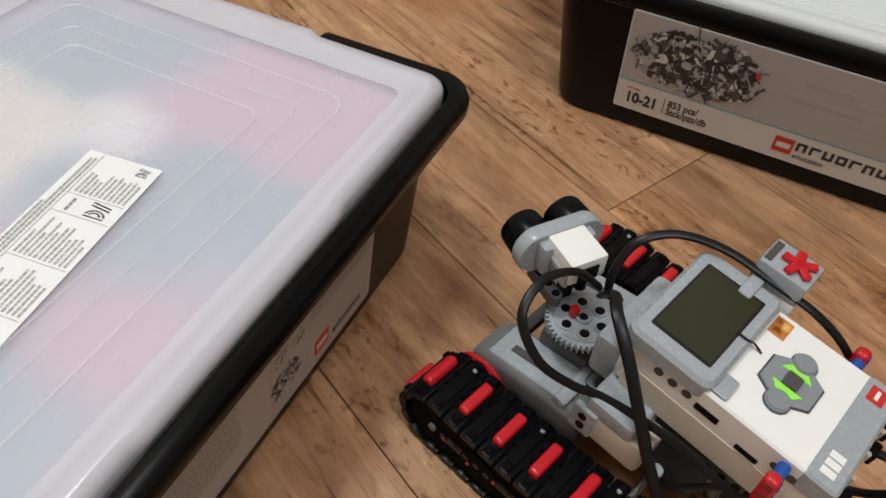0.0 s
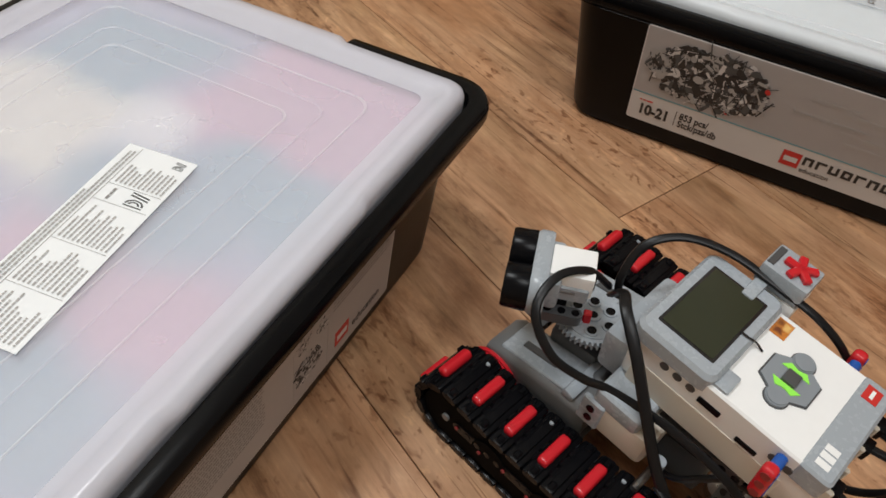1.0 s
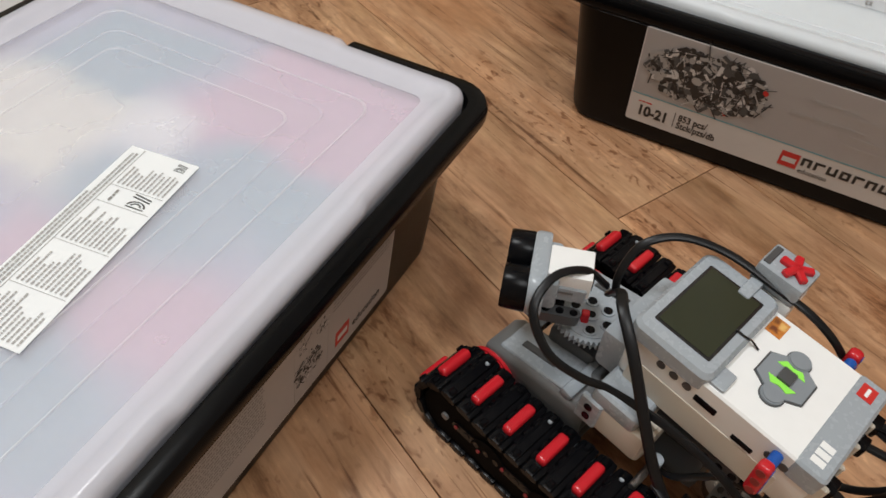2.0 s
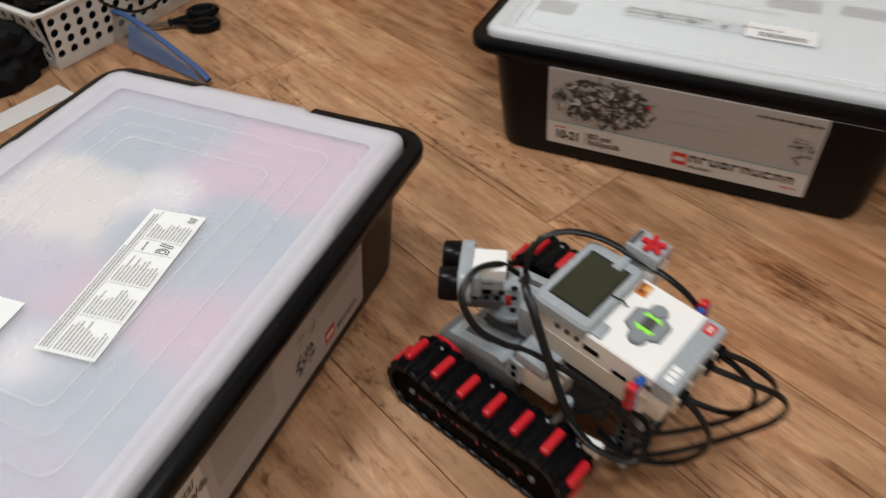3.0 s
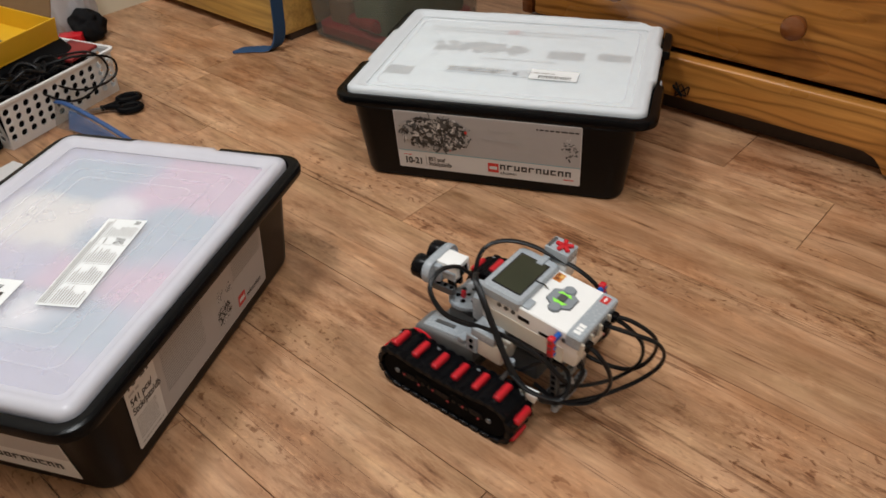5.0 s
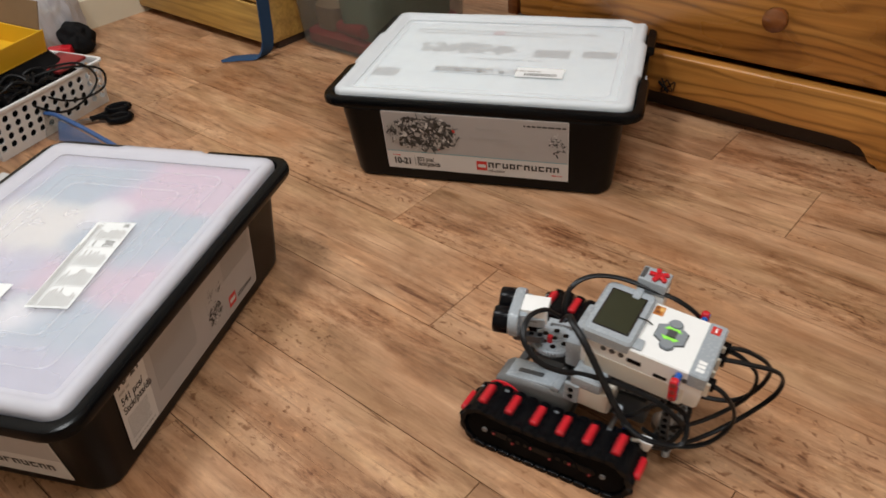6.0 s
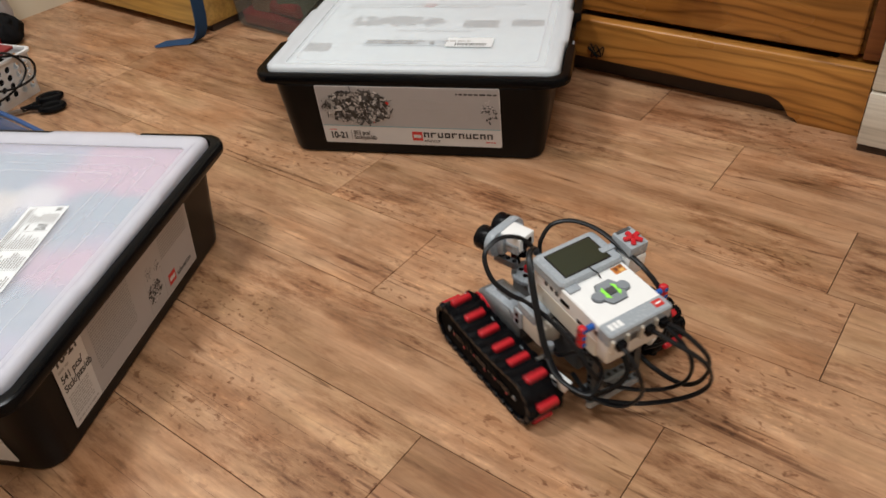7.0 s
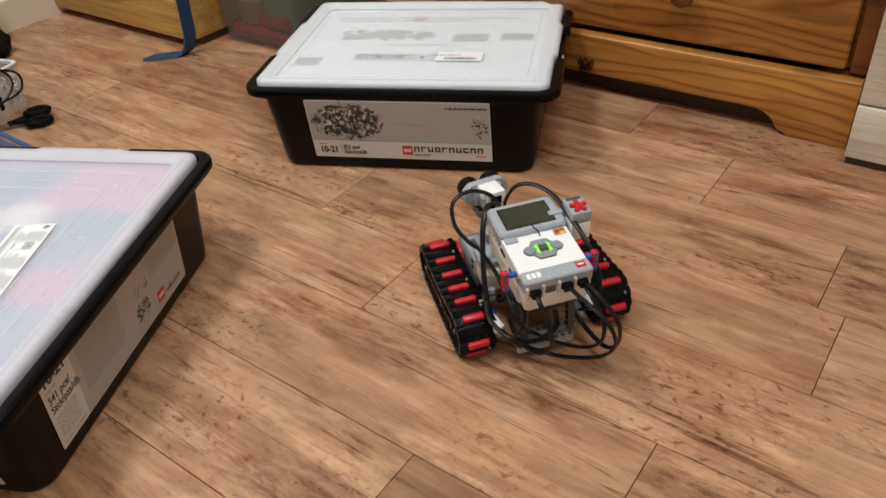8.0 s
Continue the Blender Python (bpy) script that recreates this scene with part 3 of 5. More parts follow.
def pile_print(parent, x0, y0, w, h, count, rnd, name="printed_picture"):
    """The printed photograph of a heap of small building pieces."""
    b = bmesh.new()
    for k in range(count):
        a = rnd.uniform(0, 6.283)
        d = rnd.random() ** 0.7
        px, py = x0 + w * (0.5 + 0.47 * d * math.cos(a)), y0 + h * (0.48 + 0.44 * d * math.sin(a))
        s = rnd.uniform(0.02, 0.082) * h
        mat = rnd.choices(range(6), (12, 8, 6, 2.6, 0.12, 0.08))[0]
        mm = pose(px, py, 0.0007 + k * 0.0000012, 0, 0, rnd.uniform(0, 180))
        kind = rnd.random()
        if kind < 0.35:
            prism(b, [(s * math.cos(q * 0.785), s * 0.8 * math.sin(q * 0.785)) for q in range(8)], 0.00005, mm, mat)
        elif kind < 0.75:
            plate(b, -s, -s * 0.35, s, s * 0.35, 0, 0.00005, mm, mat)
        else:
            plate(b, -s * 2.0, -s * 0.12, s * 2.0, s * 0.12, 0, 0.00005, mm, mat)
    tagged(part(name, b, [M["ink"], M["dark_grey"], M["label_dim"], M["paper"], M["red_print"], M["blue"]], parent, "printed heap of grey and black pieces", smooth=False), kind="stuff")


def label_sheet(parent, side, w, z0, z1, inset=0.0):
    m = face_pose(side, z0, inset)
    b = bmesh.new()
    loft(b, [ring_pts(w / 2, (z1 - z0) / 2, 0.002, 0.0, 2), ring_pts(w / 2, (z1 - z0) / 2, 0.002, 0.0005, 2)], m=pose(0, (z1 - z0) / 2, 0))
    return part("paper_label", b, M["paper"], parent, "printed white and grey paper label", at=m)


# expansion-set box by the chest
box_b, body_b, rnd = storage_box(pose(0.1305, 0.174, 0, 0, 0, 0.3), "black plastic storage box with a bright frosted lid", M["lid_b"], M["lid_edge_b"], "bright frosted white plastic lid", 3, (0.010,), -0.002)
W, H = 0.268, 0.0975
lab = label_sheet(body_b, "front", W, 0.021, 0.1185, -0.002)
b = bmesh.new()
plate(b, -W / 2 + 0.001, 0.031, W / 2 - 0.001, H - 0.001, 0.0005, 0.0001)
part("grey_field", b, M["label_grey"], lab, smooth=False)
b = bmesh.new()
plate(b, -W / 2 + 0.001, 0.0300, W / 2 - 0.001, 0.0312, 0.00065, 0.0001)
part("cyan_line", b, M["cyan"], lab, smooth=False)
pile_print(lab, -W / 2 + 0.004, 0.034, 0.112, 0.062, 900, rnd)
pile_print(lab, W / 2 - 0.034, 0.040, 0.032, 0.040, 44, rnd)
lettering("age_print", "10-21", 0.0150, M["ink"], lab, pose(-W / 2 + 0.009, 0.0085, 0.0007), bold=0.0006, squeeze=0.82)
bars(lab, pose(0, 0, 0), [(-W / 2 + 0.009, 0.0225, 0.014, 0.0014)], M["red_print"], rnd)
b = bmesh.new()
plate(b, -W / 2 + 0.0425, 0.007, -W / 2 + 0.0431, 0.023, 0.0007, 0.0001)
part("divider", b, M["ink"], lab, smooth=False)
lettering("count_print", "853 pcs/", 0.0098, M["ink"], lab, pose(-W / 2 + 0.046, 0.0155, 0.0007), bold=0.0002, squeeze=0.78)
lettering("count_print", "Stck/pzs/db", 0.0098, M["ink"], lab, pose(-W / 2 + 0.046, 0.0072, 0.0007), bold=0.0002, squeeze=0.78)
logo(lab, 0.002, 0.0080, 0.0155)
angular_mark(lab, 0.0195, 0.0140, 0.104, 0.0088, 10)
lettering("word_print", "education", 0.0072, M["ink"], lab, pose(0.0195, 0.0062, 0.0007), squeeze=0.85)
bars(lab, pose(0, 0, 0), [(W / 2 - 0.023, 0.0075, 0.014, 0.0018)], M["red_print"], rnd)
lettering("word_print", "Expansion Set", 0.0078, M["label_dim"], lab, pose(0.004, 0.076, 0.0007), squeeze=0.85)
lettering("word_print", "Ensemble d'expansion", 0.0078, M["label_dim"], lab, pose(-0.006, 0.060, 0.0007), squeeze=0.85)
bars(lab, pose(0, 0, 0), [(0.030, 0.0705, 0.06, 0.004), (0.034, 0.053, 0.058, 0.004), (0.040, 0.0445, 0.048, 0.0035)], M["label_mid"], rnd)
bars(lab, pose(0, 0, 0), [(W / 2 - 0.062, 0.0865, 0.058, 0.0026)], M["ink"], rnd)
sheet = part("leaflet", loft(bmesh.new(), [ring_pts(0.196, 0.146, 0.012, 0.1262), ring_pts(0.196, 0.146, 0.012, 0.1280)]), M["tray_b"], box_b, "white printed leaflet under the lid", at=pose(0, 0, 0.0028))
b = bmesh.new()
rnd = random.Random(11)
for k in range(46):
    x = rnd.uniform(-0.135, 0.01)
    prism(b, [(rnd.uniform(0.006, 0.012) * math.cos(q * 0.785), rnd.uniform(0.005, 0.010) * math.sin(q * 0.785)) for q in range(8)], 0.0002, pose(x, 0.026 + rnd.uniform(-0.014, 0.018), 0.1281 + k * 2e-6))
for x, y, w, h in ((0.050, 0.004, 0.055, 0.030), (0.125, 0.010, 0.050, 0.026), (-0.180, -0.09, 0.040, 0.030)):
    plate(b, x, y, x + w, y + h, 0.1281, 0.0003)
tagged(part("printed_picture", b, M["label_dim"], sheet, smooth=False), kind="stuff")
bars(sheet, pose(0, 0, 0.1276), [(-0.16, 0.100, 0.30, 0.004), (-0.16, 0.088, 0.24, 0.004), (-0.05, -0.012, 0.12, 0.003)], M["label_mid"], rnd)
logo(part("mark_ground", plate(bmesh.new(), 0.0, 0.0, 0.018, 0.018, 0, 0.0001), M["paper"], sheet, smooth=False, at=pose(-0.03, 0.088, 0.1282)), 0.001, 0.001, 0.016)
STK = empty("lid_sticker", box_b.matrix_basis @ pose(0.014, -0.064, 0.1338), "white barcode sticker on the frosted lid", "sticker")
part("sticker_paper", plate(bmesh.new(), 0.024, -0.012, 0.094, 0.020, 0.0003, 0.0002), M["sticker"], STK, smooth=False)
part("clear_film", plate(bmesh.new(), -0.105, -0.009, 0.030, 0.018, 0.0001, 0.0002), M["lid_b"], STK, "clear printed film", smooth=False)
bars(STK, pose(0, 0, 0), [(-0.10, 0.006, 0.09, 0.003), (-0.10, -0.002, 0.08, 0.0025), (0.02, 0.006, 0.04, 0.003)], M["label_mid"], rnd)
for x in (-0.066, -0.034, 0.000):
    b = bmesh.new()
    for dx, dy, w, h in ((0, 0, 0.006, 0.0012), (0, 0, 0.0012, 0.007), (0, 0.006, 0.006, 0.0012), (0.0035, 0, 0.0012, 0.007)):
        plate(b, x + dx, -0.004 + dy, x + dx + w, -0.004 + dy + h, 0.0006, 0.0001)
    part("symbol", b, M["label_print"], STK, smooth=False)
b = bmesh.new()
x = 0.038
while x < 0.086:
    w = rnd.uniform(0.0006, 0.002)
    plate(b, x, -0.008, x + w, 0.001, 0.0006, 0.0001)
    x += w + rnd.uniform(0.0006, 0.0016)
part("barcode", b, M["ink"], STK, smooth=False)

# core-set box beside the robot
BOX_A = pose(-0.226, -0.408, 0, 0, 0, 91.5)
box_a, body_a, rnd = storage_box(BOX_A, "black plastic storage box with a milky pinkish lid", M["lid_a"], M["lid_edge"], "milky translucent plastic lid", 5, (0.024, 0.045, 0.062), 0.0125)
lab = label_sheet(body_a, "front", W, 0.021, 0.1185, 0.0125)
lab.matrix_basis = pose(-0.019, 0, 0) @ lab.matrix_basis
b = bmesh.new()
plate(b, -W / 2 + 0.046, 0.001, W / 2 - 0.001, H - 0.001, 0.0005, 0.0001)
part("grey_field", b, M["label_grey"], lab, smooth=False)
b = bmesh.new()
plate(b, W / 2 - 0.075, 0.001, W / 2 - 0.0745, H - 0.001, 0.00065, 0.0001)
plate(b, W / 2 - 0.110, 0.003, W / 2 - 0.1095, H - 0.04, 0.00065, 0.0001)
part("divider", b, M["label_mid"], lab, smooth=False)
lettering("age_print", "10-21", 0.0185, M["ink"], lab, pose(-W / 2 + 0.003, 0.0790, 0.0007), bold=0.0006, squeeze=0.86)
lettering("count_print", "541 pcs/", 0.0125, M["ink"], lab, pose(-W / 2 + 0.004, 0.0580, 0.0007), bold=0.0002, squeeze=0.8)
lettering("count_print", "Stck/pzs/db", 0.0125, M["ink"], lab, pose(-W / 2 + 0.004, 0.0460, 0.0007), bold=0.0002, squeeze=0.78)
bars(lab, pose(0, 0, 0), [(-W / 2 + 0.004, 0.0712, 0.016, 0.0030)] + [(-W / 2 + 0.005, 0.012 + 0.0033 * k, 0.032, 0.0015) for k in range(9)] + [(-W / 2 + 0.005, 0.005, 0.036, 0.002)], M["label_dim"], rnd)
bars(lab, pose(0, 0, 0), [(-W / 2 + 0.056, 0.082 - 0.0034 * k, 0.075, 0.0013) for k in range(18)] + [(W / 2 - 0.070, 0.086 - 0.0036 * k, 0.064, 0.0014) for k in range(10)], M["label_print"], rnd)
pile_print(lab, W / 2 - 0.110, 0.010, 0.030, 0.036, 90, rnd, "printed_model")
pile_print(lab, W / 2 - 0.108, 0.048, 0.016, 0.018, 36, rnd, "printed_model")
pile_print(lab, W / 2 - 0.088, 0.044, 0.014, 0.018, 30, rnd, "printed_model")
logo(lab, W / 2 - 0.066, 0.0100, 0.0155)
lettering("word_print", "education", 0.0110, M["ink"], lab, pose(W / 2 - 0.046, 0.0105, 0.0007), squeeze=0.78)
lab = label_sheet(body_a, "side", 0.236, 0.018, 0.106)
b = bmesh.new()
plate(b, -0.117, 0.031, 0.117, 0.087, 0.0005, 0.0001)
part("grey_field", b, M["label_grey"], lab, smooth=False)
logo(lab, -0.010, 0.009, 0.0145)
angular_mark(lab, 0.008, 0.0130, 0.098, 0.0086, 10)
bars(lab, pose(0, 0, 0), [(0.01, 0.066, 0.09, 0.003), (0.01, 0.056, 0.08, 0.003)], M["label_mid"], rnd)
tray = part("parts_tray", loft(bmesh.new(), [ring_pts(0.196, 0.150, 0.016, 0.1180), ring_pts(0.196, 0.150, 0.016, 0.1280)]), M["tray_a"], box_a, "pink and blue-grey contents, coloured as blurred by the lid")
STK = empty("lid_sticker", BOX_A @ pose(-0.018, -0.046, 0.1338, 0, 0, 7) @ Matrix.Diagonal((0.84, 1.24, 1, 1)), "white certification sticker with small print on the lid", "sticker")
part("sticker_paper", plate(bmesh.new(), -0.0875, -0.019, 0.0875, 0.019, 0.0001, 0.0002), M["sticker"], STK, smooth=False)
rows = []
for x0, w, y0 in ((-0.084, 0.034, -0.0165), (-0.045, 0.034, -0.0165), (-0.006, 0.034, -0.0165), (0.050, 0.024, -0.0165)):
    rows += [(x0, y0 + 0.0024 * k, w * rnd.uniform(0.5, 1), 0.0009) for k in range(11)]
bars(STK, pose(0, 0, 0), rows, M["label_mid"], rnd)
bars(STK, pose(0, 0, 0), [(-0.084, 0.0122, 0.165, 0.0010), (-0.084, 0.0143, 0.165, 0.0010), (-0.084, 0.0164, 0.12, 0.0010)], M["label_dim"], rnd)
bars(STK, pose(0, 0, 0), [(0.0335, 0.0040, 0.012, 0.0012)], M["label_print"], rnd)
b = bmesh.new()
for x in (-0.0475, -0.0085, 0.031, 0.0475):
    plate(b, x, -0.0175, x + 0.0004, 0.0105, 0.0004, 0.0001)
plate(b, -0.086, 0.0105, 0.086, 0.0109, 0.0004, 0.0001)
part("divider", b, M["label_dim"], STK, smooth=False)


def rounded_mark(x, y, size):
    """A certification mark: an upright, two nested half rounds and a slanted pair of strokes."""
    b = bmesh.new()
    w = size * 0.10
    plate(b, x, y, x + w, y + size, 0.0004, 0.0001)
    for r in (0.30, 0.50):
        for q in range(9):
            a0, a1 = radians(-90 + 20 * q), radians(-70 + 20 * q)
            ring = [(x + w * 2.2 + d * size * math.cos(a), y + size / 2 + d * size * math.sin(a)) for d, a in ((r, a0), (r, a1), (r - 0.10, a1), (r - 0.10, a0))]
            prism(b, ring[::-1], 0.0001, pose(0, 0, 0.0004))
    for d in (0.0, 0.26):
        prism(b, [(x + size * (0.78 + d), y), (x + size * (0.90 + d), y), (x + size * (1.10 + d), y + size), (x + size * (0.98 + d), y + size)], 0.0001, pose(0, 0, 0.0004))
    part("certification_mark", b, M["ink"], STK, smooth=False)


rounded_mark(0.0335, -0.0135, 0.0095)
rounded_mark(0.0765, -0.0150, 0.0055)
STK = empty("lid_sticker", BOX_A @ pose(-0.108, 0.019, 0.1338, 0, 0, 5), "white barcode sticker on the milky lid", "sticker")
part("sticker_paper", plate(bmesh.new(), -0.045, -0.018, 0.042, 0.018, 0.0001, 0.0002), M["sticker"], STK, smooth=False)
b = bmesh.new()
x = -0.030
while x < 0.032:
    w = rnd.uniform(0.0006, 0.002)
    plate(b, x, -0.002, x + w, 0.009, 0.0004, 0.0001)
    x += w + rnd.uniform(0.0006, 0.0016)
part("barcode", b, M["ink"], STK, smooth=False)
bars(STK, pose(0, 0, 0), [(-0.030, -0.009, 0.055, 0.004)], M["ink"], rnd)

# ---- the chest, cabinet and things against the walls ----


def chest():
    """A varnished pine chest: plinth board with a cut-out arch, drawers above it."""
    c = empty("chest_of_drawers", room(-0.10, 0.416), "honey-coloured varnished pine chest of drawers", "chest of drawers")
    n = 0.746
    out = [(0.0, 0.0), (0.070, 0.0), (0.074, 0.007), (0.086, 0.010), (0.094, 0.022), (0.104, 0.031), (0.120, 0.036), (n - 0.150, 0.036), (n - 0.130, 0.035), (n - 0.114, 0.029),
           (n - 0.104, 0.019), (n - 0.098, 0.009), (n - 0.088, 0.006), (n - 0.082, 0.0), (n, 0.0), (n, 0.098), (n - 0.001, 0.1015), (0.001, 0.1015), (0.0, 0.098)]
    b = prism(bmesh.new(), out, 0.020, pose(0, 0, 0, 90, 0, 0))
    b.transform(pose(0, 0.020, 0))
    edge = [e for e in b.edges if all(v.co.z > 0.1 for v in e.verts) and all(v.co.y < 0.001 for v in e.verts)]
    bmesh.ops.bevel(b, geom=edge, offset=0.007, segments=4, affect="EDGES", profile=0.5)
    part("plinth_board", b, M["pine"], c, "rounded plinth board with a cut-out arch")
    part("carcass", block(bmesh.new(), n - 0.01, 0.40, 0.74, pose(n / 2, 0.236, 0.475), 0.003), M["pine"], c)
    part("foot", block(bmesh.new(), 0.05, 0.38, 0.10, pose(0.03, 0.215, 0.05), 0.003), M["pine"], c)
    part("foot", block(bmesh.new(), 0.05, 0.38, 0.10, pose(n - 0.03, 0.215, 0.05), 0.003), M["pine"], c)
    # added board: fills the arch with the dark of the chest's underside shade
    part("kick_board", block(bmesh.new(), n - 0.12, 0.012, 0.060, pose(n / 2, 0.034, 0.0305)), M["shadow_dark"], c, "dark board that paints in the shade under the chest")
    part("side_post", block(bmesh.new(), 0.022, 0.03, 0.74, pose(n - 0.011, 0.027, 0.478), 0.003), M["knob"], c)
    part("side_post", block(bmesh.new(), 0.022, 0.03, 0.74, pose(0.011, 0.027, 0.478), 0.003), M["knob"], c)
    for k in range(4):
        d = part("drawer_front", block(bmesh.new(), n - 0.055, 0.022, 0.160, pose(0, 0, 0), 0.006, 3), M["pine"], c, at=pose(n / 2, 0.022, 0.191 + 0.170 * k))
        for x in KNOBS:
            b = bmesh.new()
            prof = [(0.009, 0.0), (0.008, 0.008), (0.011, 0.013), (0.0165, 0.018), (0.018, 0.024), (0.0165, 0.030), (0.011, 0.034), (0.003, 0.0355)]
            loft(b, [[(r * math.cos(q * math.pi / 12), r * math.sin(q * math.pi / 12), h) for q in range(24)] for r, h in prof], m=pose(x, -0.011, KNOB_Z, 90, 0, 0))
            part("knob", b, M["knob"], d, "turned red-brown wooden knob")
    return c


KNOBS, KNOB_Z = (-0.17, 0.1135), 0.0
chest()

rnd = random.Random(4)
pts = [(0.012 * math.sin(1.9 * q) + 0.002 * q, rnd.uniform(-0.001, 0.0005), 0.012 * math.cos(2.6 * q)) for q in range(9)]
tagged(part("dark_thread", tube(bmesh.new(), pts, 0.0011, seg=5, per=4), M["cloth_black"], at=room(0.222, 0.4135, 0.050)), "tangled dark thread caught on the chest plinth", "thread")

cab = empty("white_cabinet", room(0.652, 0.373), "whitewashed wooden cabinet beside the chest", "cabinet")
# thin dark base, the cabinet's contact shade as colour
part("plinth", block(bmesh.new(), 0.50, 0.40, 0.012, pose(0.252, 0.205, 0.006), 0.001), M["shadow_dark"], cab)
part("base_panel", block(bmesh.new(), 0.50, 0.42, 0.076, pose(0.25, 0.21, 0.0505), 0.002), M["white_wood"], cab)
part("door_panel", block(bmesh.new(), 0.50, 0.42, 0.70, pose(0.25, 0.214, 0.4415), 0.002), M["white_wood"], cab)

YB = empty("pine_drawer_box", room(-0.575, 0.232), "pale varnished pine drawer unit standing on the floor", "drawer unit")
part("carcass", block(bmesh.new(), 0.51, 0.30, 0.44, pose(-0.255, 0.16, 0.236), 0.003), M["pale_pine"], YB)
# dark strip paints the shade beneath the drawer unit
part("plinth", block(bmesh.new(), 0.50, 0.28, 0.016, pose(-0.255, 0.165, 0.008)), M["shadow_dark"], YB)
for k in range(2):
    part("drawer_front", block(bmesh.new(), 0.505, 0.018, 0.082 if k == 0 else 0.16, pose(0, 0, 0), 0.005, 3), M["pale_pine"], YB, at=pose(-0.255, 0.005, 0.058 if k == 0 else 0.184))

CB = empty("clear_container", room(-0.562, 0.294), "clear plastic container with red things inside", "container")
b = bmesh.new()
loft(b, [ring_pts(0.115, 0.13, 0.02, 0.002), ring_pts(0.120, 0.135, 0.022, 0.008), ring_pts(0.130, 0.145, 0.024, 0.20), ring_pts(0.128, 0.143, 0.023, 0.20), ring_pts(0.118, 0.133, 0.021, 0.010), ring_pts(0.113, 0.128, 0.02, 0.005)], m=pose(0.125, 0.14, 0))
part("container_wall", b, M["clear"], CB)
part("red_cloth", loft(bmesh.new(), [ring_pts(0.110, 0.125, 0.02, 0.010), ring_pts(0.114, 0.130, 0.03, 0.03), ring_pts(0.105, 0.12, 0.04, 0.036)], m=pose(0.125, 0.14, 0)), M["dark_red"], CB, "red folded contents")
part("green_bundle", loft(bmesh.new(), [ring_pts(0.060, 0.115, 0.03, 0.037), ring_pts(0.062, 0.12, 0.03, 0.12), ring_pts(0.050, 0.10, 0.04, 0.16)], m=pose(0.170, 0.14, 0)), M["moss"], CB, "dull green bundle")
part("tan_bundle", loft(bmesh.new(), [ring_pts(0.034, 0.110, 0.02, 0.037), ring_pts(0.040, 0.112, 0.03, 0.085), ring_pts(0.030, 0.090, 0.03, 0.100)], m=pose(0.070, 0.135, 0)), M["cardboard"], CB, "brown bundle")
part("red_roll", rod(bmesh.new(), 0.014, 0.014, 0.100, pose(0.150, 0.030, 0.052, 12, 84, 0), 16, 0.003), M["dark_red"], CB, "red roll")

b = bmesh.new()
line = smooth_line([(-0.505, 0.397, 0.003), (-0.470, 0.410, 0.003), (-0.435, 0.418, 0.005), (-0.418, 0.424, 0.03), (-0.414, 0.428, 0.09), (-0.410, 0.430, 0.16), (-0.404, 0.44, 0.26)], 6)
loft(b, [[p + Vector((0.006 * s - 0.002 * q, 0.013 * s + 0.002 * q, 0.0014 * q)) for s, q in ((-1, -1), (1, -1), (1, 1), (-1, 1))] for p in line])
tagged(part("strap", b, M["strap"]), "dark blue webbing strap trailing on the floor", "strap")


